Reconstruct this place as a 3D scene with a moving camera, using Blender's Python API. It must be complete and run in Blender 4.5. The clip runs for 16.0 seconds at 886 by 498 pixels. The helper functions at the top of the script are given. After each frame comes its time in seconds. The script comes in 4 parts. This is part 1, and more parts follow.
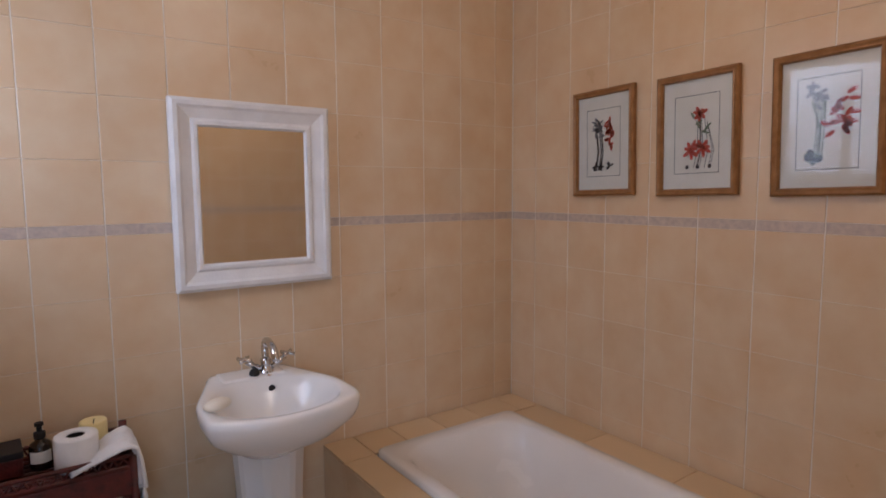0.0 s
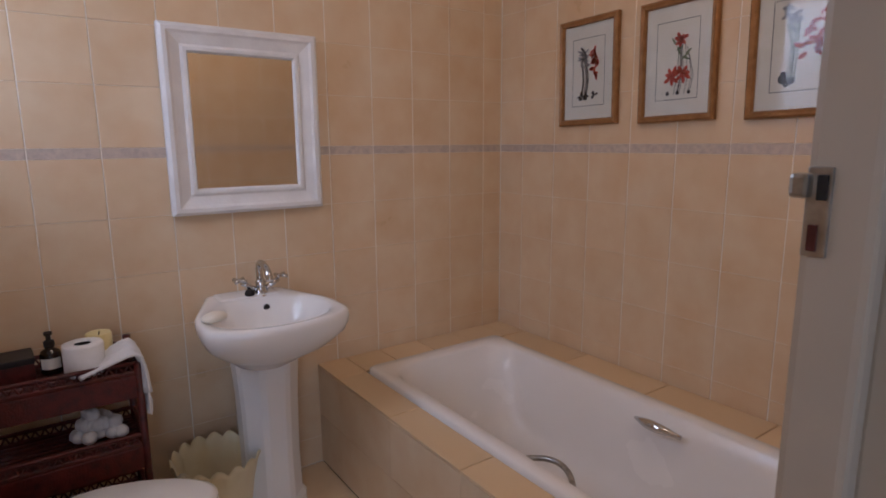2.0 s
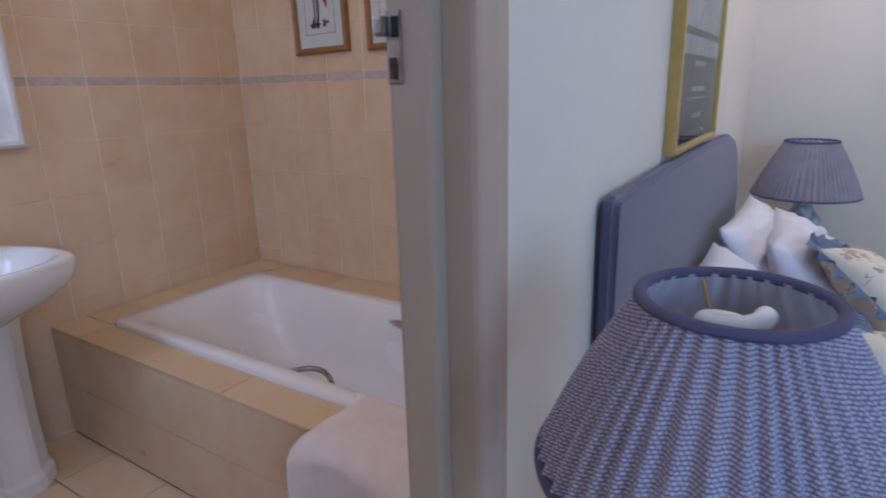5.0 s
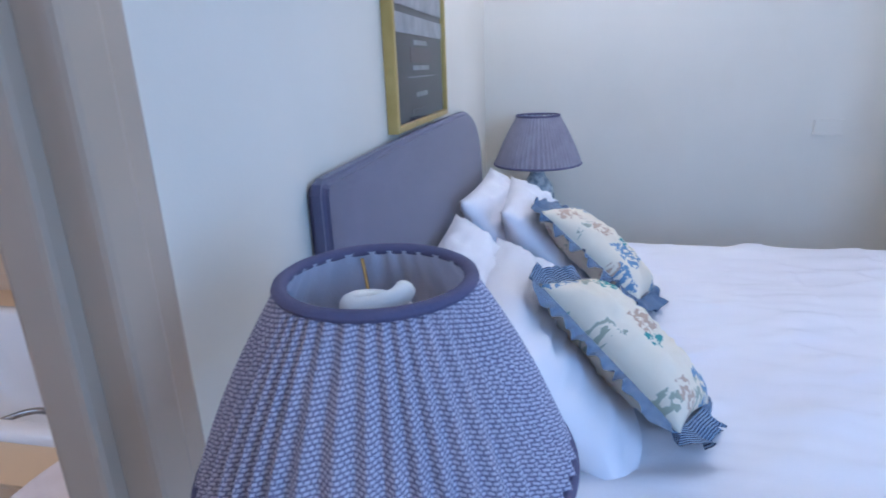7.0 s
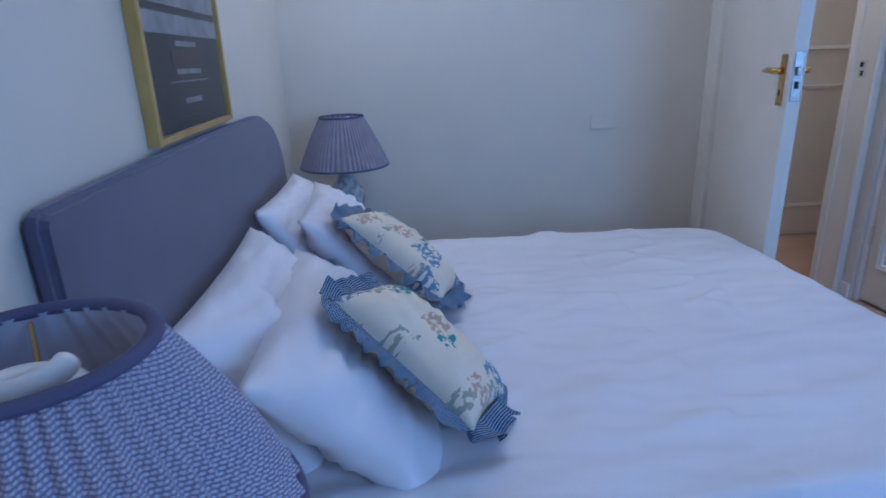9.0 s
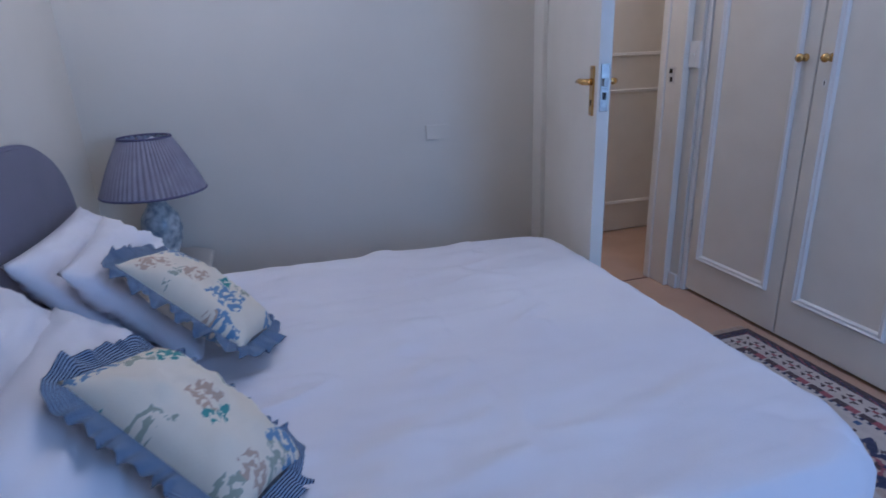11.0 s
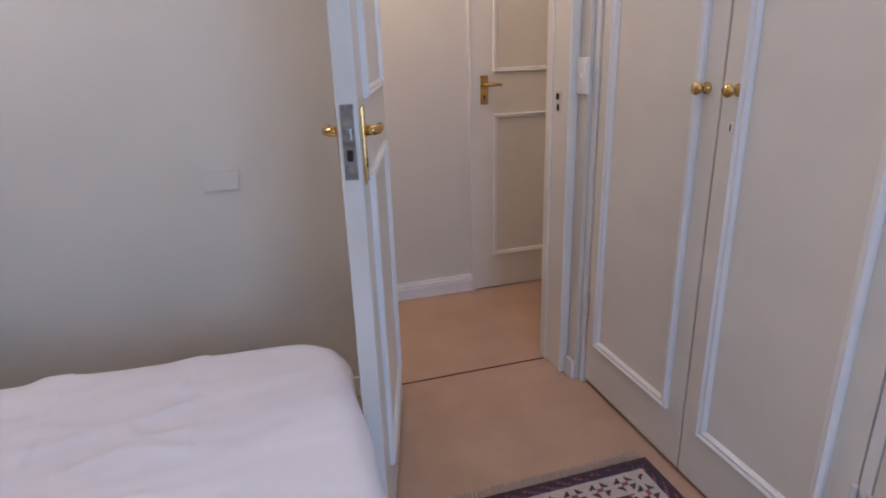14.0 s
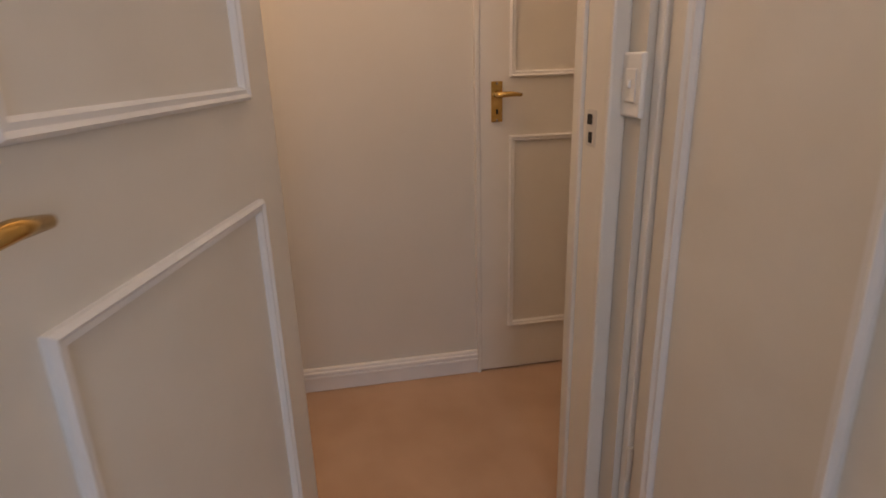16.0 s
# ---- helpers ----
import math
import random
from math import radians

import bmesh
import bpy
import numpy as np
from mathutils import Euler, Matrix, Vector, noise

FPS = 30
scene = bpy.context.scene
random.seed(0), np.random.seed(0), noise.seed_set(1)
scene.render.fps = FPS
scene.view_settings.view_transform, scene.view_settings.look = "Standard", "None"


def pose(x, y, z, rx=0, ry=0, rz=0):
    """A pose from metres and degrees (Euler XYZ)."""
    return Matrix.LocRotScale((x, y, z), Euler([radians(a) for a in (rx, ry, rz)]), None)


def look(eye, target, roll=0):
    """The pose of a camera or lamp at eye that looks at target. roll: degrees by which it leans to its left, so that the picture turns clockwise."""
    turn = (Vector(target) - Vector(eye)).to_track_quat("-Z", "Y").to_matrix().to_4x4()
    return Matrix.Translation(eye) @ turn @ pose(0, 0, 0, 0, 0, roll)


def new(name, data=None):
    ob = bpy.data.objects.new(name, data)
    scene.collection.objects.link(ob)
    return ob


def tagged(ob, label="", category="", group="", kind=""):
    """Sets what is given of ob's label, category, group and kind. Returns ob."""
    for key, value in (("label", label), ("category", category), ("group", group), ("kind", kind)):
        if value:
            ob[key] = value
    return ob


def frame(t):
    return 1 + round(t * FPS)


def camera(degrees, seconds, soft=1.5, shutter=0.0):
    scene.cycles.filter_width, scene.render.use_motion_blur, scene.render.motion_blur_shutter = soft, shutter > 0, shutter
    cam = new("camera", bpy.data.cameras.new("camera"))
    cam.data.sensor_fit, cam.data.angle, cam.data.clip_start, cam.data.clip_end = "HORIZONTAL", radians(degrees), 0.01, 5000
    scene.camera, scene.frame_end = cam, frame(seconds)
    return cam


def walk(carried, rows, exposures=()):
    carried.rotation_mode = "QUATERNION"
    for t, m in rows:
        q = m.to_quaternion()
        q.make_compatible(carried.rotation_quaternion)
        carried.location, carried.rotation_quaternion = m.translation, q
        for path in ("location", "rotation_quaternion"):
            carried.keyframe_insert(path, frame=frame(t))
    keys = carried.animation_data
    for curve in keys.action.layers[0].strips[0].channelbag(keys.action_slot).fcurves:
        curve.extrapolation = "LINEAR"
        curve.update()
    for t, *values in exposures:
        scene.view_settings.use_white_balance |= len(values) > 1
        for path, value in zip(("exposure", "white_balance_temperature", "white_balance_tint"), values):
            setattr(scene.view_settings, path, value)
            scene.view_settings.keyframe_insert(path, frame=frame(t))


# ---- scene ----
PATH = [
    (0, 0.5527, 0.6253, 1.3103, -35.48, -5.65, 0.35),
    (0.5, 0.5535, 0.6089, 1.2881, -35.14, -7.04, 0.37),
    (1, 0.5494, 0.5867, 1.2713, -34.90, -8.04, 0.35),
    (1.5, 0.5466, 0.5577, 1.2517, -34.87, -9.16, 0.39),
    (2, 0.5463, 0.5265, 1.2303, -35.33, -10.38, 0.40),
    (2.5, 0.5374, 0.5092, 1.2043, -37.02, -11.49, 0.47),
    (3, 0.5086, 0.5007, 1.1759, -40.25, -12.38, 0.78),
    (5.5, 0.5773, 0.3533, 1.1482, -62.59, -16.14, 1.69),
    (6, 0.6054, 0.3301, 1.1442, -67.89, -16.69, 1.96),
    (6.5, 0.6153, 0.3114, 1.1432, -73.06, -17.10, 2.08),
    (7, 0.6305, 0.2967, 1.1375, -78.51, -17.54, 2.15),
    (7.5, 0.6372, 0.2780, 1.1350, -83.45, -17.67, 2.36),
    (8, 0.6549, 0.2542, 1.1245, -87.79, -17.58, 2.30),
    (8.5, 0.6635, 0.2336, 1.1448, -91.62, -18.45, 2.02),
    (9, 0.6768, 0.2136, 1.1495, -95.37, -18.48, 1.84),
    (9.5, 0.6854, 0.1899, 1.1544, -99.15, -18.59, 1.80),
    (10, 0.6932, 0.1678, 1.1563, -103.21, -18.56, 1.89),
    (12.5, 0.9737, -0.4028, 1.2203, -108.81, -18.95, 2.13),
    (13, 1.0513, -0.5611, 1.2213, -108.38, -18.91, 1.92),
    (13.5, 1.1351, -0.7243, 1.2227, -107.85, -18.84, 1.81),
    (14, 1.2639, -0.8753, 1.2167, -106.81, -18.87, 1.82),
    (14.5, 1.4207, -1.0218, 1.2122, -105.24, -18.72, 1.78),
    (15, 1.5813, -1.1660, 1.2138, -103.20, -18.49, 1.59),
    (15.5, 1.7778, -1.2720, 1.1865, -101.25, -18.22, 1.29),
    (16, 2.0057, -1.3338, 1.1862, -100.84, -18.41, 1.58),
]
cam = camera(75.0, 16.0, soft=1.7, shutter=0.4)
walk(cam, [(t, pose(x, y, z, 90 + pitch, roll, yaw)) for t, x, y, z, yaw, pitch, roll in PATH],
     exposures=[(0.0, -0.48, 5450, 17), (3.0, -0.68, 5400, 20), (5.5, -0.25, 4550, 15), (7.0, 0.03, 4250, 11), (8.5, -0.55, 4000, 12),
                (10.0, -1.08, 3950, 13), (12.5, -0.56, 4850, 21), (14.5, -0.5, 5250, 20), (16.0, -0.82, 6350, 22)])

# ---- light ----
world = bpy.data.worlds.new("sky")
scene.world = world
world.use_nodes = True
wn = world.node_tree
sky = wn.nodes.new("ShaderNodeTexSky")
sky.sky_type = "NISHITA"
sky.sun_disc = False
sky.sun_elevation = radians(40)
sky.sun_rotation = radians(120)
wn.links.new(sky.outputs[0], wn.nodes["Background"].inputs[0])
wn.nodes["Background"].inputs[1].default_value = 0.1


def area_lamp(name, m, sx, sy, power, colour):
    d = bpy.data.lights.new(name, "AREA")
    d.shape, d.size, d.size_y, d.energy, d.color = "RECTANGLE", sx, sy, power, colour
    ob = new(name, d)
    ob.matrix_world = m
    return ob


# daylight at the two windows; warm point lamps near the ceilings, two added as fill
area_lamp("bedroom_window_daylight", look((-0.46, -1.5, 1.35), (1.3, -0.2, 0.6)), 1.1, 1.4, 32, (0.66, 0.83, 1.0))
area_lamp("bathroom_window_daylight", look((-0.03, 2.04, 1.71), (1.8, 1.3, 0.6)), 0.66, 0.7, 14, (0.86, 0.92, 1.0))


def bulb(name, p, power, colour, radius):
    d = bpy.data.lights.new(name, "POINT")
    d.energy, d.color, d.shadow_soft_size = power, colour, radius
    ob = new(name, d)
    ob.location = p
    return ob


# added fill, no fitting known here: brightens the tub and tiles
bulb("bathroom_fill_light", (1.3, 1.15, 2.33), 10.0, (1.0, 0.76, 0.52), 0.12)
bulb("bedroom_ceiling_glow", (2.58, -1.5, 2.34), 8, (1.0, 0.84, 0.68), 0.03)
# added fill between the two downlights, lifts the far wall
bulb("bedroom_fill_light", (2.3, 0.0, 2.34), 9, (1.0, 0.84, 0.68), 0.06)
bulb("bedroom_corner_glow", (2.8, 0.2, 2.3), 13, (1.0, 0.76, 0.52), 0.05)
bulb("passage_ceiling_glow", (3.6, -1.25, 2.25), 19, (1.0, 0.7, 0.42), 0.07)

# ---- materials ----
def rgb(h):
    c = [int(h[i:i + 2], 16) / 255 for i in (0, 2, 4)]
    return tuple(v / 12.92 if v <= 0.04045 else ((v + 0.055) / 1.055) ** 2.4 for v in c) + (1,)


def material(name, c1, c2=None, rough=0.5, metal=0.0, scale=6.0, fine=120.0, bump=0.15, per_piece=0.0, spec=0.5, sheen=0.0, transmission=0.0):
    """Two tones mixed by a broad noise, a fine grain in the relief, and a small shift from piece to piece."""
    m = bpy.data.materials.new(name)
    m.use_nodes = True
    t = m.node_tree
    b = t.nodes["Principled BSDF"]
    b.inputs["Roughness"].default_value, b.inputs["Metallic"].default_value = rough, metal
    b.inputs["Specular IOR Level"].default_value = spec
    b.inputs["Sheen Weight"].default_value = sheen
    b.inputs["Transmission Weight"].default_value = transmission
    co = t.nodes.new("ShaderNodeTexCoord")
    n1 = t.nodes.new("ShaderNodeTexNoise")
    n1.inputs["Scale"].default_value, n1.inputs["Detail"].default_value = scale, 5
    n2 = t.nodes.new("ShaderNodeTexNoise")
    n2.inputs["Scale"].default_value, n2.inputs["Detail"].default_value = fine, 3
    geo = t.nodes.new("ShaderNodeNewGeometry")
    t.links.new(geo.outputs["Position"], n1.inputs[0])
    t.links.new(geo.outputs["Position"], n2.inputs[0])
    ramp = t.nodes.new("ShaderNodeValToRGB")
    ramp.color_ramp.elements[0].position, ramp.color_ramp.elements[1].position = 0.3, 0.72
    ramp.color_ramp.elements[0].color, ramp.color_ramp.elements[1].color = rgb(c1), rgb(c2 or c1)
    t.links.new(n1.outputs[0], ramp.inputs[0])
    out = ramp.outputs[0]
    if per_piece:
        oi = t.nodes.new("ShaderNodeObjectInfo")
        mr = t.nodes.new("ShaderNodeMapRange")
        mr.inputs[3].default_value, mr.inputs[4].default_value = 1 - per_piece, 1 + per_piece
        hs = t.nodes.new("ShaderNodeHueSaturation")
        t.links.new(oi.outputs["Random"], mr.inputs[0])
        t.links.new(mr.outputs[0], hs.inputs["Value"])
        t.links.new(out, hs.inputs["Color"])
        out = hs.outputs[0]
    t.links.new(out, b.inputs["Base Color"])
    rr = t.nodes.new("ShaderNodeMapRange")
    rr.inputs[3].default_value, rr.inputs[4].default_value = max(rough - 0.07, 0.02), min(rough + 0.09, 1)
    t.links.new(n1.outputs[0], rr.inputs[0])
    t.links.new(rr.outputs[0], b.inputs["Roughness"])
    if bump:
        bp = t.nodes.new("ShaderNodeBump")
        bp.inputs["Strength"].default_value, bp.inputs["Distance"].default_value = bump, 0.002
        t.links.new(n2.outputs[0], bp.inputs["Height"])
        t.links.new(bp.outputs[0], b.inputs["Normal"])
    return m


def uv_pattern(m, kind, ca, cb, su, sv):
    """Replaces a material's colour by a woven pattern that follows the mesh's own u and v."""
    t = m.node_tree
    b = t.nodes["Principled BSDF"]
    uv = t.nodes.new("ShaderNodeUVMap")
    mp = t.nodes.new("ShaderNodeMapping")
    mp.inputs["Scale"].default_value = (su, sv, 1)
    t.links.new(uv.outputs[0], mp.inputs[0])
    if kind == "stripe":
        tex = t.nodes.new("ShaderNodeTexWave")
        tex.inputs["Scale"].default_value, tex.inputs["Distortion"].default_value = 1.0, 0.4
        fac = tex.outputs["Fac"]
        t.links.new(mp.outputs[0], tex.inputs[0])
    else:
        tex = t.nodes.new("ShaderNodeTexBrick")
        tex.offset = 0.5
        tex.inputs["Scale"].default_value = 1.0
        tex.inputs["Mortar Size"].default_value = 0.16
        tex.inputs["Mortar Smooth"].default_value = 0.4
        tex.inputs["Brick Width"].default_value = 1.0
        tex.inputs["Row Height"].default_value = 0.6
        fac = tex.outputs["Fac"]
        ns = t.nodes.new("ShaderNodeTexNoise")
        ns.inputs["Scale"].default_value = 9
        vm = t.nodes.new("ShaderNodeVectorMath")
        vm.operation = "MULTIPLY_ADD"
        vm.inputs[1].default_value = (0.6, 0.6, 0)
        t.links.new(uv.outputs[0], ns.inputs[0])
        t.links.new(ns.outputs[1], vm.inputs[0])
        t.links.new(mp.outputs[0], vm.inputs[2])
        t.links.new(vm.outputs[0], tex.inputs[0])
    ramp = t.nodes.new("ShaderNodeValToRGB")
    ramp.color_ramp.elements[0].position, ramp.color_ramp.elements[1].position = 0.35, 0.65
    ramp.color_ramp.elements[0].color, ramp.color_ramp.elements[1].color = rgb(ca), rgb(cb)
    t.links.new(fac, ramp.inputs[0])
    t.links.new(ramp.outputs[0], b.inputs["Base Color"])
    return m


TILE = material("wall_tile_glaze", "DCBD96", "E4CDAC", 0.3, scale=9, fine=60, bump=0.12, per_piece=0.02)
LEDGE = material("ledge_tile_glaze", "DEC197", "E0C49B", 0.34, scale=4, fine=60, bump=0.12, per_piece=0.06)
GROUT = material("tile_grout", "EDE4D8", "F6F0E8", 0.85, fine=300, bump=0.3)
BORDER = material("border_tile", "B9A9A0", "D3C2B2", 0.35, scale=55, fine=90, bump=0.5, per_piece=0.05)
FLOORTILE = material("floor_tile_glaze", "D9BC95", "E5CDAB", 0.3, scale=7, fine=60, bump=0.1, per_piece=0.05)
FGROUT = material("floor_grout", "4A3A2C", "6A5542", 0.9, fine=300, bump=0.3)
PAINT = material("cream_wall_paint", "D8D1C3", "DED8CC", 0.7, scale=2.5, fine=170, bump=0.12)
CEIL = material("ceiling_paint", "E9E6DF", "EFECE6", 0.8, scale=2, fine=150, bump=0.1)
GLOSS = material("gloss_white_paint", "E3DDD1", "EAE5DA", 0.38, scale=5, fine=45, bump=0.1)
FRAMEPAINT = material("beige_frame_paint", "AB9A85", "B6A590", 0.42, scale=5, fine=45, bump=0.1)
TRIM = material("white_trim_paint", "ECE9E4", "F3F1ED", 0.35, scale=5, fine=60, bump=0.1)
CARPET = material("beige_carpet", "B8977A", "C6A588", 0.95, scale=5, fine=420, bump=0.9, sheen=0.2)
CERAMIC = material("white_ceramic", "EDEAE6", "F3F1EE", 0.1, scale=3, fine=20, bump=0.02)
ENAMEL = material("bath_enamel", "EFEBE7", "F4F1EE", 0.24, scale=3, fine=20, bump=0.02)
CHROME = material("chrome", "C9C9CB", "DADADC", 0.1, 1.0, fine=60, bump=0.03)
STEEL = material("worn_steel", "8E8C88", "B9B6B0", 0.35, 1.0, scale=60, fine=200, bump=0.2)
BRASS = material("brass", "C9A056", "E2C27E", 0.18, 1.0, scale=30, fine=120, bump=0.06)
DARK = material("dark_slot", "15100D", "241B16", 0.7)
MIRROR = material("mirror_silver", "E8E6E0", "ECEAE4", 0.03, 1.0, bump=0)
WHITEWASH = material("whitewashed_wood", "E4E1DF", "F0EEEC", 0.55, scale=14, fine=140, bump=0.35)
GOLDWOOD = material("gilded_wood", "8A6238", "A87C4C", 0.4, 0.25, scale=35, fine=160, bump=0.2)
GOLD = material("pale_gold_frame", "B49A52", "C9B06A", 0.35, 0.4, scale=20, fine=160, bump=0.1)
PAPER = material("mount_paper", "E8E3D6", "EFEAE0", 0.85, scale=20, fine=400, bump=0.1)
INK = material("print_ink", "3E3A3C", "4F494A", 0.8)
RED = material("print_red", "B8402F", "D0604A", 0.8, scale=60)
LEAF = material("print_green", "6F7A5E", "8C947A", 0.8, scale=60)
GREYINK = material("print_grey", "8A8788", "A5A2A2", 0.8, scale=50)
RATTAN = material("dark_red_rattan", "3A100C", "641E17", 0.4, scale=40, fine=190, bump=0.7)
BLACK = material("black_box_card", "171417", "231D20", 0.5)
BROWNGLASS = material("brown_glass", "1B0F0A", "2A1A12", 0.12)
TISSUE = material("tissue_paper", "EDEBE8", "F5F3F1", 0.95, scale=30, fine=260, bump=0.3)
WAX = material("candle_wax", "E8D28A", "F0DFA8", 0.5)
COTTON = material("white_cotton", "E9E7E8", "F2F0F0", 0.95, scale=25, fine=420, bump=0.7, sheen=0.3)
BINC = material("cream_enamel_tin", "E2D2A6", "EDE2C2", 0.35, scale=8)
SOAPM = material("soap", "EDE4D2", "F3ECDC", 0.4)
TOWELM = material("pale_pink_towel", "E8D9D2", "EFE3DD", 0.95, scale=25, fine=330, bump=0.8, sheen=0.3)
LINEN = material("white_bed_linen", "E4DFE4", "EDE9EC", 0.85, scale=3, fine=380, bump=0.3, sheen=0.1)
SATIN = material("white_satin_pillowcase", "E6E2E8", "EFECF0", 0.55, scale=4, fine=380, bump=0.15, sheen=0.2)
UPHOL = material("mauve_upholstery", "544F66", "605B74", 0.9, scale=10, fine=520, bump=0.7, sheen=0.3)
SHADE = uv_pattern(material("woven_shade_cloth", "8A86A0", "A9A5BC", 0.9, fine=500, bump=0.4), "brick", "C9C3CF", "7C758B", 1, 1)
SHADE2 = material("mauve_shade_cloth", "87828F", "98949F", 0.9, scale=20, fine=500, bump=0.5)
LINING = material("shade_lining", "B9BACB", "C9CAD8", 0.85, scale=12, fine=300, bump=0.3)
BINDING = material("shade_binding", "57536E", "635F7C", 0.85, scale=20, fine=400, bump=0.4)
LAMPCER = material("patterned_ceramic", "7C8794", "D9DEDF", 0.2, scale=38, fine=60, bump=0.05)
BULBW = material("frosted_bulb", "EDEBE8", "F2F0EE", 0.3)
STAND = material("pale_painted_wood", "CFC5B8", "DCD3C8", 0.5, scale=8, fine=90, bump=0.25)
STRIPE = uv_pattern(material("navy_striped_cotton", "3E4A66", "C6CCD6", 0.85, fine=400, bump=0.3), "stripe", "2B3552", "93A2BA", 1, 1)
POSTER = material("poster_black", "2C2A2D", "363336", 0.5, scale=12)
POSTERG = material("poster_photo_grey", "8C8A8C", "C0BEC0", 0.5, scale=22, fine=40)
POSTERR = material("poster_brown", "46302D", "503836", 0.5, scale=20)
PLASTIC = material("white_plastic", "EDEAE4", "F2F0EB", 0.35)
HINGE = material("painted_hinge", "D4CFC6", "E0DBD2", 0.45, fine=90, bump=0.3)
BLIND = material("white_blind_slat", "EDEDED", "F4F4F4", 0.5)
RUGC = [material("wool_" + n, a, b, 0.97, scale=30, fine=500, bump=0.9, sheen=0.2) for n, a, b in (
    ("cream", "BDB0A4", "CCC0B4"), ("navy", "1F2244", "2B2E55"), ("brown", "3A2426", "4A3032"),
    ("blue", "2F4A78", "3D5A88"), ("tan", "B49A86", "C4AC98"), ("red", "8A4048", "9A5058"))]


def floral():
    m = material("floral_cushion_cotton", "E3D6BE", "EADFCB", 0.85, fine=380, bump=0.3)
    t = m.node_tree
    b = t.nodes["Principled BSDF"]
    src = b.inputs["Base Color"].links[0].from_socket
    uv = t.nodes.new("ShaderNodeUVMap")
    ns = t.nodes.new("ShaderNodeTexNoise")
    ns.inputs["Scale"].default_value, ns.inputs["Detail"].default_value = 14, 3
    vm = t.nodes.new("ShaderNodeVectorMath")
    vm.operation = "MULTIPLY_ADD"
    vm.inputs[1].default_value = (0.16, 0.16, 0)
    t.links.new(uv.outputs[0], ns.inputs[0])
    t.links.new(ns.outputs[1], vm.inputs[0])
    t.links.new(uv.outputs[0], vm.inputs[2])
    for scale, size, col, off in ((2.7, 0.22, "7790AE", 0), (3.0, 0.14, "5C948F", 3), (2.6, 0.17, "A5A692", 7), (3.4, 0.16, "BFA58E", 11)):
        mp = t.nodes.new("ShaderNodeMapping")
        mp.inputs["Location"].default_value = (off, off * 0.7, 0)
        mp.inputs["Scale"].default_value = (1, 1.0 + 0.9 * (off == 7), 1)
        v = t.nodes.new("ShaderNodeTexVoronoi")
        v.voronoi_dimensions = "2D"
        v.inputs["Scale"].default_value = scale
        n3 = t.nodes.new("ShaderNodeTexNoise")
        n3.inputs["Scale"].default_value = 40
        lt = t.nodes.new("ShaderNodeMath")
        lt.operation = "LESS_THAN"
        lt.inputs[1].default_value = size
        n4 = t.nodes.new("ShaderNodeMath")
        n4.operation = "GREATER_THAN"
        n4.inputs[1].default_value = 0.48
        mu = t.nodes.new("ShaderNodeMath")
        mu.operation = "MULTIPLY"
        mix = t.nodes.new("ShaderNodeMix")
        mix.data_type = "RGBA"
        t.links.new(vm.outputs[0], mp.inputs[0])
        t.links.new(mp.outputs[0], v.inputs[0])
        t.links.new(uv.outputs[0], n3.inputs[0])
        t.links.new(v.outputs["Distance"], lt.inputs[0])
        t.links.new(n3.outputs[0], n4.inputs[0])
        t.links.new(lt.outputs[0], mu.inputs[0])
        t.links.new(n4.outputs[0], mu.inputs[1])
        t.links.new(mu.outputs[0], mix.inputs[0])
        t.links.new(src, mix.inputs[6])
        mix.inputs[7].default_value = rgb(col)
        src = mix.outputs[2]
    t.links.new(src, b.inputs["Base Color"])
    return m


FLORAL = floral()


def glass_material():
    m = bpy.data.materials.new("clear_glass")
    m.use_nodes = True
    t = m.node_tree
    t.nodes.remove(t.nodes["Principled BSDF"])
    tr, gl, mx, fr = (t.nodes.new(k) for k in ("ShaderNodeBsdfTransparent", "ShaderNodeBsdfGlossy", "ShaderNodeMixShader", "ShaderNodeFresnel"))
    gl.inputs["Roughness"].default_value = 0.02
    fr.inputs[0].default_value = 1.5
    t.links.new(fr.outputs[0], mx.inputs[0])
    t.links.new(tr.outputs[0], mx.inputs[1])
    t.links.new(gl.outputs[0], mx.inputs[2])
    t.links.new(mx.outputs[0], t.nodes["Material Output"].inputs[0])
    return m


GLASS = glass_material()


# ---- mesh helpers ----
def smooth(bm):
    for f in bm.faces:
        f.smooth = True
    return bm


def part(name, bm, mat, parent=None, label="", at=None, soft=False):
    if soft:
        smooth(bm)
    me = bpy.data.meshes.new(name)
    bm.normal_update()
    bm.to_mesh(me)
    bm.free()
    for m in (mat if isinstance(mat, list) else [mat]):
        me.materials.append(m)
    ob = new(name, me)
    if at is not None:
        ob.matrix_basis = at
    if parent is not None:
        ob.parent = parent
    if label:
        ob["label"] = label
    return ob


def thing(name, m, label, category, group="", kind=""):
    ob = new(name)
    ob.empty_display_size = 0.05
    ob.matrix_basis = m
    return tagged(ob, label, category, group, kind)


def box(x0, y0, z0, x1, y1, z1, bevel=0.0, seg=2, bm=None):
    b = bmesh.new()
    bmesh.ops.create_cube(b, size=1, matrix=Matrix.Translation(((x0 + x1) / 2, (y0 + y1) / 2, (z0 + z1) / 2)) @ Matrix.Diagonal((abs(x1 - x0), abs(y1 - y0), abs(z1 - z0), 1)))
    if bevel:
        bmesh.ops.bevel(b, geom=b.edges[:], offset=bevel, segments=seg, affect="EDGES", profile=0.6)
    return join(bm, b) if bm is not None else b


def quad(*pts):
    bm = bmesh.new()
    bm.faces.new([bm.verts.new(p) for p in pts])
    return bm


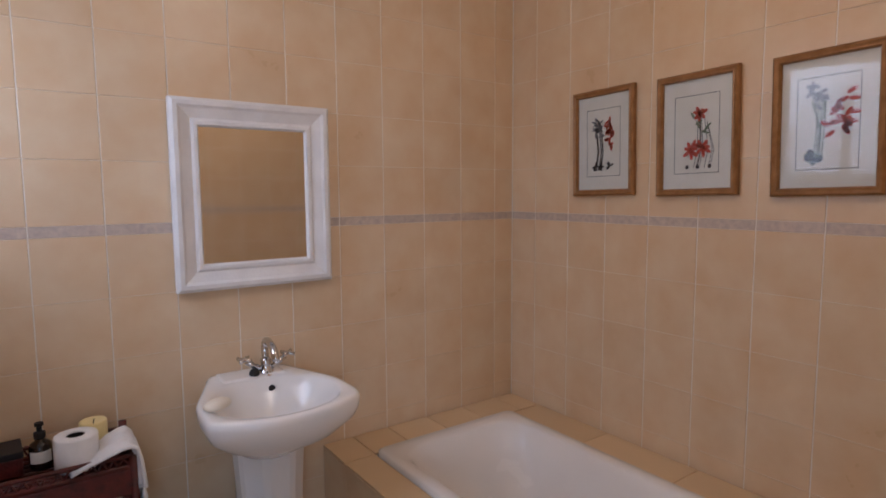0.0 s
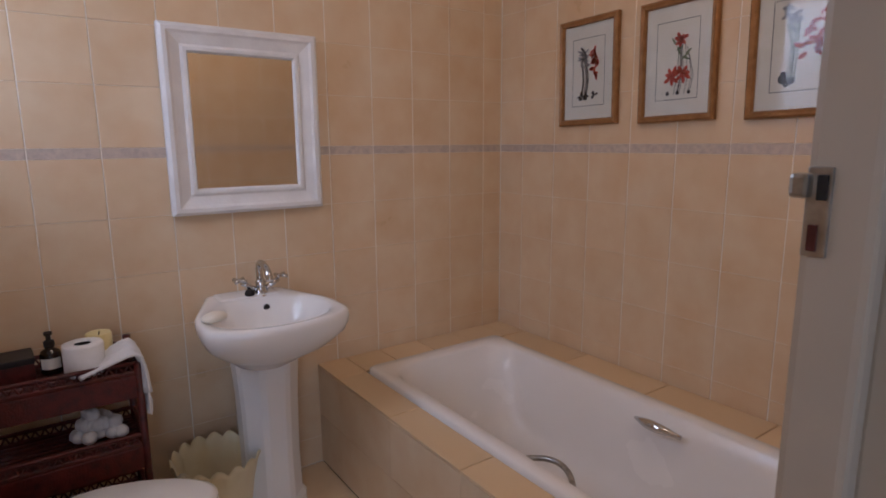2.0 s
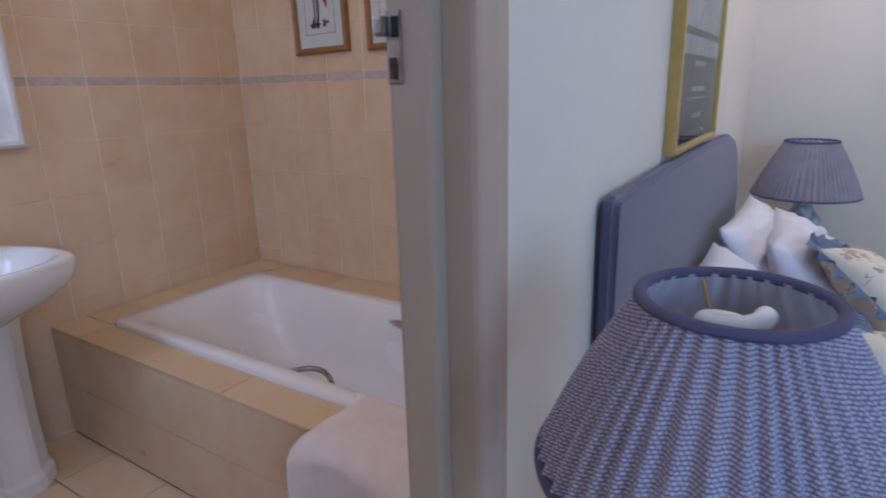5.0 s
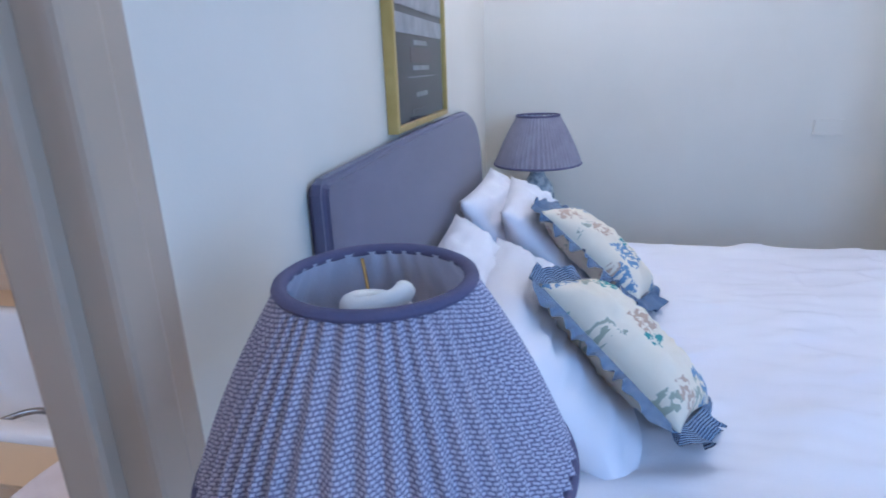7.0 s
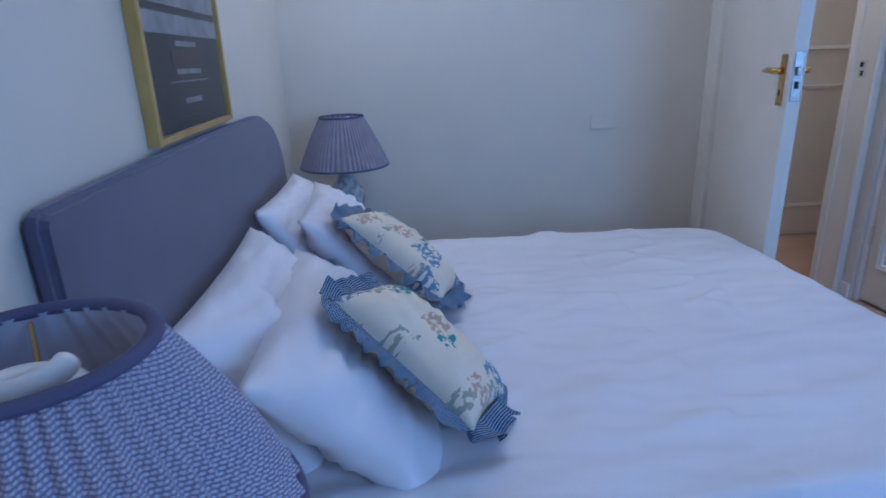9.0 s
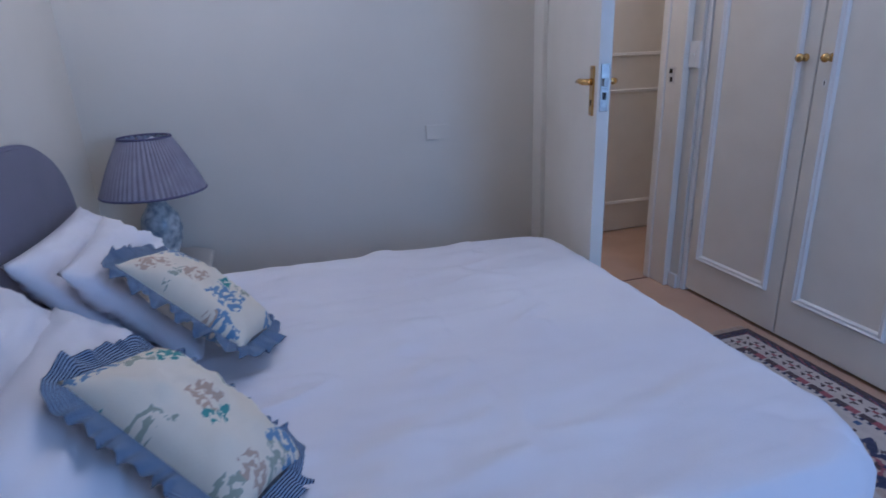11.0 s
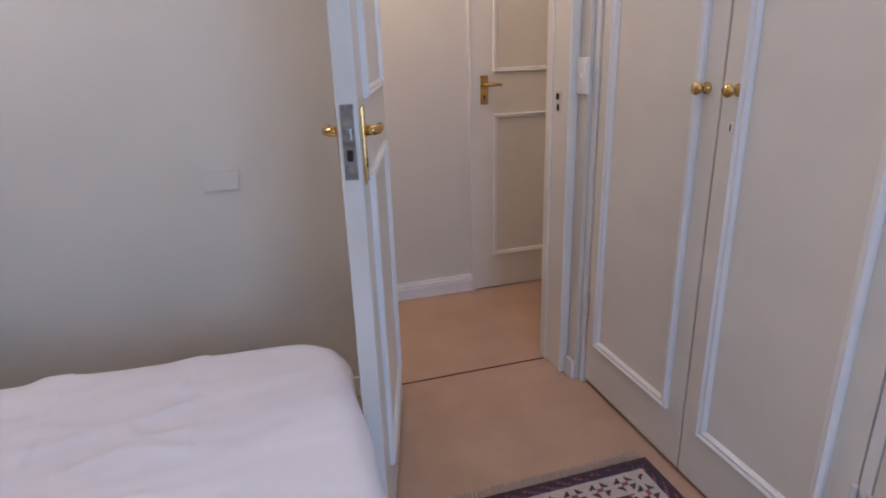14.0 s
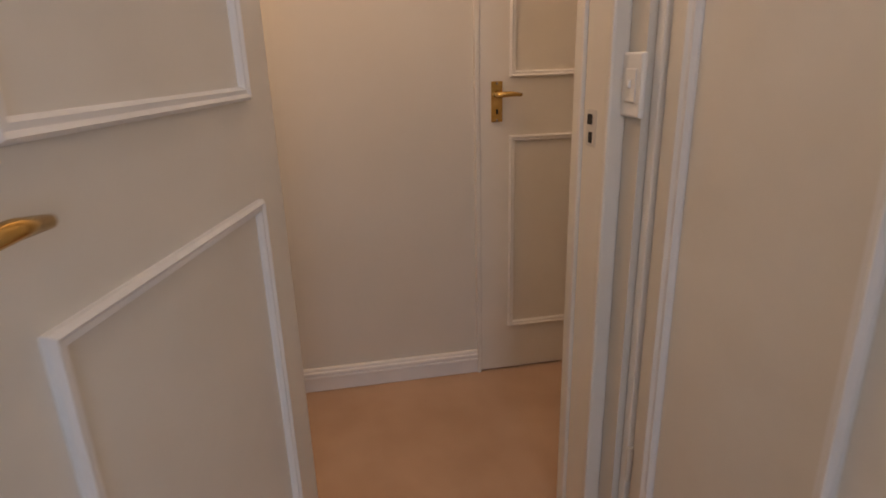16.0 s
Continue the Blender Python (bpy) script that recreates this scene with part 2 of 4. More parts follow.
def join(bm, b):
    me = bpy.data.meshes.new("tmp")
    b.to_mesh(me)
    b.free()
    bm.from_mesh(me)
    bpy.data.meshes.remove(me)
    return bm


def loft(rings, closed=True, cap0=False, cap1=False, bm=None, uvs=None):
    """Skins rings of points, all of one length."""
    bm = bm or bmesh.new()
    lay = bm.loops.layers.uv.verify() if uvs else None
    vs = [[bm.verts.new(p) for p in r] for r in rings]
    n = len(rings[0])
    for i in range(len(vs) - 1):
        for j in range(n if closed else n - 1):
            k = (j + 1) % n
            f = bm.faces.new((vs[i][j], vs[i][k], vs[i + 1][k], vs[i + 1][j]))
            if lay:
                for lp, (a, c) in zip(f.loops, ((i, j), (i, j + 1), (i + 1, j + 1), (i + 1, j))):
                    lp[lay].uv = (uvs[0] * c / n, uvs[1] * a / (len(vs) - 1))
    if cap0:
        bm.faces.new(vs[0][::-1])
    if cap1:
        bm.faces.new(vs[-1])
    return bm


def lathe(profile, n=48, fold=None, uvs=None, bm=None, cap=True):
    """Turns a profile of (radius, z); fold(angle, i) gives a radius factor."""
    rings = []
    for i, (r, z) in enumerate(profile):
        rings.append([((r * (fold(2 * math.pi * j / n, i) if fold else 1)) * math.cos(2 * math.pi * j / n),
                       (r * (fold(2 * math.pi * j / n, i) if fold else 1)) * math.sin(2 * math.pi * j / n), z) for j in range(n)])
    return loft(rings, True, cap and profile[0][0] > 0.0005, cap and profile[-1][0] > 0.0005, bm, uvs)


def tube(points, r, n=12, bm=None, radii=None):
    """A round bar along points."""
    pts = [Vector(p) for p in points]
    rings, ref = [], Vector((0.31, 0.2, 0.93)).normalized()
    for i, p in enumerate(pts):
        d = (pts[min(i + 1, len(pts) - 1)] - pts[max(i - 1, 0)]).normalized()
        a = d.cross(ref).normalized()
        c = d.cross(a)
        rr = radii[i] if radii else r
        rings.append([p + a * rr * math.cos(2 * math.pi * j / n) + c * rr * math.sin(2 * math.pi * j / n) for j in range(n)])
    return loft(rings, True, True, True, bm)


def arc(p0, p1, p2, n=10):
    p0, p1, p2 = Vector(p0), Vector(p1), Vector(p2)
    return [p0 * (1 - t) ** 2 + p1 * 2 * t * (1 - t) + p2 * t * t for t in (i / n for i in range(n + 1))]


def prism(outline, depth, bevel=0.0, bm=None):
    """An outline in x and z, from y = 0 to y = depth."""
    b = bmesh.new()
    lo = [b.verts.new((x, 0, z)) for x, z in outline]
    hi = [b.verts.new((x, depth, z)) for x, z in outline]
    n = len(outline)
    b.faces.new(lo)
    b.faces.new(hi[::-1])
    for i in range(n):
        b.faces.new((lo[i], hi[i], hi[(i + 1) % n], lo[(i + 1) % n]))
    bmesh.ops.recalc_face_normals(b, faces=b.faces[:])
    if bevel:
        es = [e for e in b.edges if abs(e.verts[0].co.y - e.verts[1].co.y) < 1e-6]
        bmesh.ops.bevel(b, geom=es, offset=bevel, segments=3, affect="EDGES")
    return join(bm, b) if bm is not None else b


def frame_ring(x0, z0, x1, z1, profile, bm=None):
    """A mitred frame round the rectangle; profile: (inset towards the middle, y)."""
    rings = []
    for s, y in profile:
        rings.append([(x0 + s, y, z0 + s), (x1 - s, y, z0 + s), (x1 - s, y, z1 - s), (x0 + s, y, z1 - s)])
    b = loft(rings, True)
    vs = list(b.verts)
    n = len(profile)
    for j in range(4):
        b.faces.new((vs[j], vs[4 * (n - 1) + j], vs[4 * (n - 1) + (j + 1) % 4], vs[(j + 1) % 4]))
    bmesh.ops.recalc_face_normals(b, faces=b.faces[:])
    return join(bm, b) if bm is not None else b


# ---- structure ----
H = 2.45
BYN, BYS, BXE, BXW = 2.518, 0.695, 2.274, 0.12      # bathroom: north, south, east, west faces
WY, FX, WARD, RXW = 0.635, 3.18, -1.918, -0.5       # bedroom: headboard wall, far wall, wardrobe front, window wall
DX0, DX1, DH = 0.145, 0.956, 2.06                    # bathroom door opening


def wall(name, boxes, mat, label):
    bm = bmesh.new()
    for b in boxes:
        box(*b, bm=bm)
    return tagged(part(name, bm, mat), label, "wall", kind="structure")


floor_b = tagged(part("floor_bathroom", box(BXW - 0.1, BYS, -0.06, BXE + 0.1, BYN + 0.1, -0.006), FGROUT), "beige glazed floor tiles with dark joints", "floor", kind="structure")
tagged(part("floor", box(RXW - 0.1, -2.6, -0.08, 4.05, WY + 0.07, 0.0), CARPET), "beige fitted carpet", "floor", kind="structure")
tagged(part("trim_threshold", box(FX + 0.004, -1.855, 0.0, FX + 0.01, -1.22, 0.003, 0.001), RATTAN), "thin dark carpet strip at the doorway", "threshold", kind="structure")
tagged(part("ceiling", box(RXW - 0.1, -2.8, H, 4.2, WY + 0.07, H + 0.1), CEIL), "plain white ceiling", "ceiling", kind="structure")
tagged(part("ceiling_bathroom", box(BXW - 0.15, WY + 0.07, H, BXE + 0.15, BYN + 0.15, H + 0.1), CEIL), "plain white ceiling", "ceiling", kind="structure")

wall_n = wall("wall_bathroom_north", [(BXW - 0.15, BYN + 0.0018, -0.05, BXE + 0.15, BYN + 0.12, H)], GROUT, "wall of cream glazed tiles with pale joints and a relief border")
wall_e = wall("wall_bathroom_east", [(BXE + 0.0018, BYS, -0.05, BXE + 0.12, BYN + 0.006, H)], GROUT, "wall of cream glazed tiles with pale joints and a relief border")
WZ0, WZ1, WY0, WY1 = 1.3, 2.12, 1.68, 2.4
wall("wall_bathroom_west", [(BXW - 0.12, BYS, -0.05, BXW, WY0, H), (BXW - 0.12, WY1, -0.05, BXW, BYN + 0.006, H),
                            (BXW - 0.12, WY0, -0.05, BXW, WY1, WZ0), (BXW - 0.12, WY0, WZ1, BXW, WY1, H)], TILE, "cream tiled wall with a window")
wall("wall_headboard", [(RXW - 0.1, WY, -0.05, DX0 - 0.05, BYS, H), (DX1 + 0.05, WY, -0.05, 4.2, BYS, H), (DX0 - 0.05, WY, DH + 0.05, DX1 + 0.05, BYS, H)], PAINT, "cream painted bedroom wall")
wall_s = wall("wall_bathroom_south", [(DX1 + 0.066, BYS, -0.05, BXE + 0.0018, BYS + 0.01, H)], GROUT, "wall of cream glazed tiles beside the doorway")
OY0, OY1 = -1.86, -1.215
wall("wall_far", [(FX, OY1 + 0.04, -0.05, FX + 0.09, WY, H), (FX, OY0 - 0.06, DH + 0.05, FX + 0.09, OY1 + 0.04, H)], PAINT, "cream painted bedroom wall with scuff marks")
wall("wall_return", [(3.003, -2.6, -0.05, FX + 0.09, -1.893, H)], PAINT, "short cream painted wall beside the wardrobe")
wall("wall_west", [(RXW - 0.1, -2.7, -0.05, RXW, -2.1, H), (RXW - 0.1, -0.9, -0.05, RXW, WY, H), (RXW - 0.1, -2.1, -0.05, RXW, -0.9, 0.6), (RXW - 0.1, -2.1, 2.1, RXW, -0.9, H)], PAINT, "cream painted wall with the bedroom window")
wall("wall_south", [(RXW, -2.7, -0.05, 3.003, -2.6, H)], PAINT, "plain cream painted wall behind the wardrobe")
wall("wall_passage", [(3.98, -1.815, -0.05, 4.1, WY, H), (3.98, -2.8, DH, 4.1, -1.815, H), (3.98, -2.8, -0.05, 4.1, -2.6, DH)], PAINT, "cream painted passage wall")
wall("wall_passage_end", [(FX + 0.09, -2.8, -0.05, 4.1, -2.62, H), (FX + 0.09, -0.5, -0.05, 3.98, -0.4, H)], PAINT, "plain passage end wall")


def skirting(name, x0, y0, x1, y1, d, h, grooves=False):
    bm = box(min(x0, x1), min(y0, y1), 0.001, max(x0, x1), max(y0, y1), h, 0.004)
    if grooves:
        for z in (0.55, 0.75):
            box(min(x0, x1) - 0.006, min(y0, y1), h * z, max(x0, x1), max(y0, y1), h * z + 0.012, 0.003, bm=bm)
    return tagged(part(name, bm, TRIM), "white painted moulded skirting board", "skirting", kind="structure")


skirting("baseboard_passage", 3.962, -1.815, 3.979, -0.5, 0, 0.095, True)
skirting("baseboard_return", 3.004, -1.892, 3.06, -1.878, 0, 0.075)
skirting("baseboard_far", 3.164, -1.16, 3.179, 0.66, 0, 0.08)
skirting("baseboard_headboard", 1.07, 0.65, 3.163, 0.664, 0, 0.08)


# door frames of pressed steel: a stepped section on each side of the opening
def door_frame(name, side_boxes, paint, label):
    ob = thing(name, pose(0, 0, 0), label, "door frame", kind="structure")
    for bs in side_boxes:
        bm = bmesh.new()
        for b in bs:
            box(*b, bevel=0.006, bm=bm)
        part("jamb", bm, paint, ob)
    return ob


fr1 = door_frame("door_1", [
    [(DX1, WY + 0.02, 0, DX1 + 0.062, BYS + 0.003, DH), (DX1 + 0.018, WY - 0.014, 0, DX1 + 0.062, WY + 0.024, DH), (DX1 + 0.055, WY - 0.006, 0, DX1 + 0.095, WY + 0.01, DH)],
    [(DX0 - 0.062, WY - 0.012, 0, DX0, BYS + 0.014, DH)],
    [(DX0 - 0.062, WY - 0.012, DH, DX1 + 0.062, BYS + 0.012, DH + 0.06)]], FRAMEPAINT, "open bathroom doorway with a beige painted steel frame")
st = part("strike_plate", box(DX1 - 0.0025, BYS - 0.014, 1.156, DX1 + 0.002, BYS + 0.001, 1.214, 0.001), STEEL, fr1, "worn steel strike plate")
part("keeper", box(DX1 - 0.01, BYS - 0.003, 1.194, DX1 + 0.002, BYS + 0.009, 1.21, 0.003), STEEL, st)
part("latch_slot", box(DX1 - 0.0045, BYS - 0.012, 1.193, DX1 - 0.001, BYS - 0.006, 1.209), DARK, st)
part("bolt_slot", box(DX1 - 0.0045, BYS - 0.0085, 1.16, DX1 - 0.001, BYS - 0.003, 1.177), RATTAN, st)
fr2 = door_frame("door_2", [
    [(3.062, OY0 - 0.033, 0, 3.082, OY0 + 0.004, DH), (3.078, OY0 - 0.033, 0, 3.185, OY0, DH), (3.182, OY0 - 0.033, 0, 3.226, OY0 + 0.008, DH)],
    [(3.1, OY1, 0, FX + 0.1, OY1 + 0.05, DH)],
    [(3.1, OY0 - 0.033, DH, FX + 0.1, OY1 + 0.05, DH + 0.055)]], GLOSS, "open bedroom doorway with a white painted steel frame")
s2 = part("strike_plate", box(3.118, OY0 - 0.002, 1.0, 3.162, OY0 + 0.0015, 1.075, 0.001), HINGE, fr2, "worn steel strike plate")
part("latch_slot", box(3.135, OY0, 1.045, 3.156, OY0 + 0.003, 1.066), DARK, s2)
part("bolt_slot", box(3.133, OY0, 1.008, 3.148, OY0 + 0.003, 1.03), DARK, s2)


def window(name, m, y0, y1, z0, z1, mullions, label):
    ob = thing(name, m, label, "window", kind="structure")
    bm = bmesh.new()
    for b in ((-0.03, y0, z0, 0.03, y0 + 0.045, z1), (-0.03, y1 - 0.045, z0, 0.03, y1, z1), (-0.03, y0 + 0.045, z0, 0.03, y1 - 0.045, z0 + 0.045), (-0.03, y0 + 0.045, z1 - 0.045, 0.03, y1 - 0.045, z1)):
        box(*b, bevel=0.004, bm=bm)
    part("window_frame", bm, TRIM, ob)
    for c in mullions:
        part("mullion", box(-0.025, c - 0.02, z0 + 0.045, 0.025, c + 0.02, z1 - 0.045, 0.004), TRIM, ob)
    edges = [y0 + 0.045, *mullions, y1 - 0.045]
    for a, b in zip(edges, edges[1:]):
        p = part("pane", quad((0, a, z0 + 0.04), (0, b, z0 + 0.04), (0, b, z1 - 0.04), (0, a, z1 - 0.04)), GLASS, ob)
        p.visible_shadow = False
    return ob


window("window_1", pose(BXW - 0.06, 0, 0), WY0, WY1, WZ0, WZ1, [(WY0 + WY1) / 2], "white framed bathroom window with a slatted blind")
window("window_2", pose(RXW - 0.06, 0, 0), -2.1, -0.9, 0.6, 2.1, [-1.5], "white framed bedroom window")


def blind():
    ob = thing("venetian_blind", pose(BXW - 0.012, 0, 0), "white slatted venetian blind hanging in the window", "blind")
    part("headrail", box(-0.015, WY0 + 0.01, WZ1 - 0.03, 0.015, WY1 - 0.01, WZ1 - 0.002, 0.003), BLIND, ob)
    z = WZ0 + 0.03
    while z < WZ1 - 0.04:
        b = box(-0.012, WY0 + 0.012, -0.0008, 0.012, WY1 - 0.012, 0.0008)
        part("slat", b, BLIND, ob, at=pose(0, 0, z, 0, 32, 0))
        z += 0.026
    return ob


blind()


# ---- bathroom things ----
def bath():
    ob = thing("bathtub", pose(0, 0, 0), "white enamelled built-in bathtub with steel grab handles", "bathtub")

    def ring(x0, x1, y0, y1, r, z, n=8):
        pts = []
        for cx, cy, a0 in ((x1 - r, y1 - r, 0), (x0 + r, y1 - r, 90), (x0 + r, y0 + r, 180), (x1 - r, y0 + r, 270)):
            for i in range(n + 1):
                a = radians(a0 + 90 * i / n)
                pts.append((cx + r * math.cos(a), cy + r * math.sin(a), z))
        return pts
    x0, x1, y0, y1 = 1.478, 2.1, 0.86, 2.338
    rings = [ring(x0, x1, y0, y1, 0.03, 0.395), ring(x0, x1, y0, y1, 0.03, 0.418), ring(x0 + 0.008, x1 - 0.008, y0 + 0.008, y1 - 0.008, 0.03, 0.424),
             ring(x0 + 0.045, x1 - 0.045, y0 + 0.06, y1 - 0.06, 0.1, 0.423), ring(x0 + 0.055, x1 - 0.055, y0 + 0.075, y1 - 0.075, 0.11, 0.414),
             ring(x0 + 0.075, x1 - 0.075, y0 + 0.1, y1 - 0.11, 0.13, 0.34), ring(x0 + 0.1, x1 - 0.1, y0 + 0.14, y1 - 0.19, 0.14, 0.18),
             ring(x0 + 0.13, x1 - 0.13, y0 + 0.19, y1 - 0.28, 0.14, 0.1), ring(x0 + 0.2, x1 - 0.2, y0 + 0.27, y1 - 0.36, 0.1, 0.085)]
    part("tub", loft(rings, cap1=True), ENAMEL, ob, soft=True)
    part("waste", lathe([(0.0, 0.09), (0.03, 0.09), (0.032, 0.087)], 20, cap=False), CHROME, ob, "chrome waste plug", at=pose(1.79, 1.35, 0))
    part("overflow", lathe([(0.0, 0.008), (0.03, 0.008), (0.034, 0.0)], 24, cap=False), CHROME, ob, at=pose(1.79, 0.968, 0.3, -80, 0, 0))
    # far handle: a flat bowed bar; near handle: a slim bow
    part("grab_handle", tube(arc((2.018, 1.56, 0.375), (1.975, 1.49, 0.395), (2.012, 1.40, 0.378), 14), 0.012, 10, radii=[0.005 + 0.011 * math.sin(math.pi * min(max(i / 14, 0.06), 0.94)) for i in range(15)]), CHROME, ob, "chrome grab handle", soft=True)
    part("grab_handle", tube([Vector((1.54, 1.6, 0.365)), *arc((1.56, 1.6, 0.372), (1.665, 1.51, 0.4), (1.565, 1.41, 0.372), 14), Vector((1.54, 1.41, 0.365))], 0.008, 10), STEEL, ob, "steel grab handle", soft=True)
    return ob


bath()

# tiled surround: core below the tiles
SUR = tagged(part("bath_surround", box(1.369, BYS + 0.013, 0.0, 1.47, BYN + 0.004, 0.397), GROUT), "beige tiled bath surround with a ledge", "bath surround", kind="structure")
bmx = box(1.47, 2.345, 0.3, 2.272, BYN + 0.004, 0.397)
box(2.105, BYS + 0.013, 0.3, BXE + 0.004, 2.345, 0.397, bm=bmx)
box(1.47, BYS + 0.013, 0.3, 2.105, 0.852, 0.397, bm=bmx)
part("ledge_core", bmx, GROUT, SUR)


def basin():
    ob = thing("pedestal_basin", pose(1.097, BYN, 0), "white ceramic basin on a pedestal with a chrome mixer tap", "basin")

    half = [(0.0, -0.488), (0.075, -0.482), (0.14, -0.462), (0.19, -0.432), (0.213, -0.4), (0.216, -0.34), (0.21, -0.25), (0.178, -0.16), (0.14, -0.06), (0.118, -0.01), (0.06, -0.004)]
    plan = [Vector((x, y)) for x, y in half] + [Vector((0, -0.004))] + [Vector((-x, y)) for x, y in half[:0:-1]]

    def ring(k, z, cy=-0.25, mix=0.0, rx=0.165, ry=0.135):
        """The plan shrunk towards its middle by k and mixed with an oval."""
        pts, n = [], len(plan)
        for j in range(n):
            for f in (0.0, 0.5):
                p0, p1, p2, p3 = (plan[(j + i) % n] for i in (-1, 0, 1, 2))
                p = p1 if f == 0 else (9 * (p1 + p2) - p0 - p3) / 16
                a = math.atan2(p.y - cy, p.x)
                q = Vector((p.x * k, cy + (p.y - cy) * k)).lerp(Vector((rx * math.cos(a), cy + ry * math.sin(a))), mix)
                pts.append((q.x, min(q.y, -0.003), z))
        return pts
    out = [ring(0.4, 0.545, -0.2, 1, 0.09, 0.1), ring(0.6, 0.585, -0.22, 0.8, 0.13, 0.15), ring(0.8, 0.622, -0.25, 0.4, 0.16, 0.19), ring(0.93, 0.662), ring(0.985, 0.69),
           ring(1.0, 0.712), ring(0.995, 0.725), ring(0.97, 0.732), ring(0.93, 0.733)]
    inn = [ring(0.9, 0.731, -0.29, 0.75, 0.186, 0.165), ring(0.9, 0.724, -0.29, 0.85, 0.18, 0.158), ring(0.8, 0.69, -0.29, 1, 0.165, 0.14), ring(0.7, 0.64, -0.29, 1, 0.13, 0.11), ring(0.5, 0.605, -0.285, 1, 0.07, 0.06), ring(0.2, 0.598, -0.28, 1, 0.02, 0.02)]
    part("bowl", loft(out + inn, cap1=True), CERAMIC, ob, soft=True)
    # tap deck rises at the back
    part("tap_deck", box(-0.1, -0.11, 0.71, 0.1, -0.006, 0.737, 0.012, 3), CERAMIC, ob, soft=True)
    ped = []
    for z, r in ((0.0, 0.112), (0.04, 0.112), (0.05, 0.106), (0.058, 0.1), (0.2, 0.096), (0.4, 0.1), (0.5, 0.106), (0.585, 0.112)):
        ring8 = []
        for j in range(8):
            for da in (-0.3, 0.3):
                a = 2 * math.pi * (j + 0.5) / 8 + da * 0.35
                ring8.append((0.014 + r * math.cos(a), -0.165 + r * math.sin(a), z))
        ped.append(ring8)
    part("pedestal", loft(ped, cap0=True, cap1=True), CERAMIC, ob, "octagonal white pedestal")
    tap = part("mixer_tap", lathe([(0.032, 0.74), (0.032, 0.748), (0.02, 0.756), (0.016, 0.775), (0.018, 0.79), (0.012, 0.8)], 24), CHROME, ob, "chrome cross-head mixer tap", at=pose(0.043, -0.078, -0.016), soft=True)
    part("spout", tube(arc((0, 0, 0.79), (0.004, 0.035, 0.86), (0.004, -0.02, 0.855), 8) + arc((0.004, -0.03, 0.852), (0.004, -0.08, 0.845), (0.004, -0.085, 0.805), 8), 0.0115), CHROME, tap, soft=True)
    for s in (-1, 1):
        part("tap_arm", tube([(0.01 * s, 0, 0.76), (0.04 * s, 0, 0.778), (0.062 * s, -0.004, 0.795)], 0.009), CHROME, tap, soft=True)
        hd = bmesh.new()
        for k in range(2):
            a = radians(45 + 90 * k)
            dx, dy = 0.024 * math.cos(a), 0.024 * math.sin(a)
            tube([(0.07 * s - dx, -0.006 - dy, 0.802), (0.07 * s, -0.006, 0.804), (0.07 * s + dx, -0.006 + dy, 0.806)], 0.0055, 8, hd)
        part("cross_handle", hd, CHROME, tap, soft=True)
    part("overflow_hole", lathe([(0.0, 0.003), (0.009, 0.003), (0.011, 0.0)], 16, cap=False), DARK, ob, at=pose(0.038, -0.145, 0.7, 75, 0, 0))
    part("plug", lathe([(0.015, 0.742), (0.017, 0.75), (0.01, 0.762), (0.004, 0.764)], 16), DARK, ob, "black rubber plug", at=pose(0.0, -0.095, -0.006))
    part("waste_pipe", tube([(-0.05, -0.03, 0.56), (-0.048, -0.03, 0.3), (-0.046, -0.03, 0.02)], 0.008), STEEL, ob)
    return ob


basin()
soap = part("soap_bar", lathe([(0.0, 0.0), (0.03, 0.0), (0.04, 0.006), (0.042, 0.012), (0.036, 0.02), (0.02, 0.025), (0.0, 0.026)], 28, lambda a, i: 1 - 0.32 * math.sin(a) ** 2, cap=False), SOAPM, at=pose(0.93, 2.21, 0.732, 0, 0, 35), soft=True)
tagged(soap, "oval cream soap bar lying on the basin rim", "soap")


def mirror():
    ob = thing("wall_mirror", pose(0, BYN, 0), "square mirror in a wide whitewashed wooden frame", "mirror")
    x0, z0, x1, z1 = 0.897, 1.008, 1.4, 1.596
    part("frame", frame_ring(x0, z0, x1, z1, [(0, -0.003), (0, -0.028), (0.01, -0.036), (0.022, -0.036), (0.03, -0.03), (0.06, -0.02), (0.068, -0.026), (0.078, -0.026), (0.084, -0.012), (0.084, -0.003)]), WHITEWASH, ob)
    part("mirror_glass", box(x0 + 0.08, -0.012, z0 + 0.08, x1 - 0.08, -0.008, z1 - 0.08), MIRROR, ob)
    return ob


mirror()


def petal(x, z, l, w, a, bm, n=8):
    c, s = math.cos(a), math.sin(a)
    pts = []
    for i in range(n):
        t = 2 * math.pi * i / n
        u, v = l * (0.5 + 0.5 * math.cos(t)), w * 0.5 * math.sin(t)
        pts.append(bm.verts.new((x + u * c - v * s, 0, z + u * s + v * c)))
    bm.faces.new(pts)


def stroke(pts, w, bm):
    for (a, b), (c, d) in zip(pts, pts[1:]):
        dx, dz = c - a, d - b
        L = math.hypot(dx, dz) or 1
        nx, nz = -dz / L * w / 2, dx / L * w / 2
        bm.faces.new([bm.verts.new(p) for p in ((a + nx, 0, b + nz), (a - nx, 0, b - nz), (c - nx, 0, d - nz), (c + nx, 0, d + nz))])


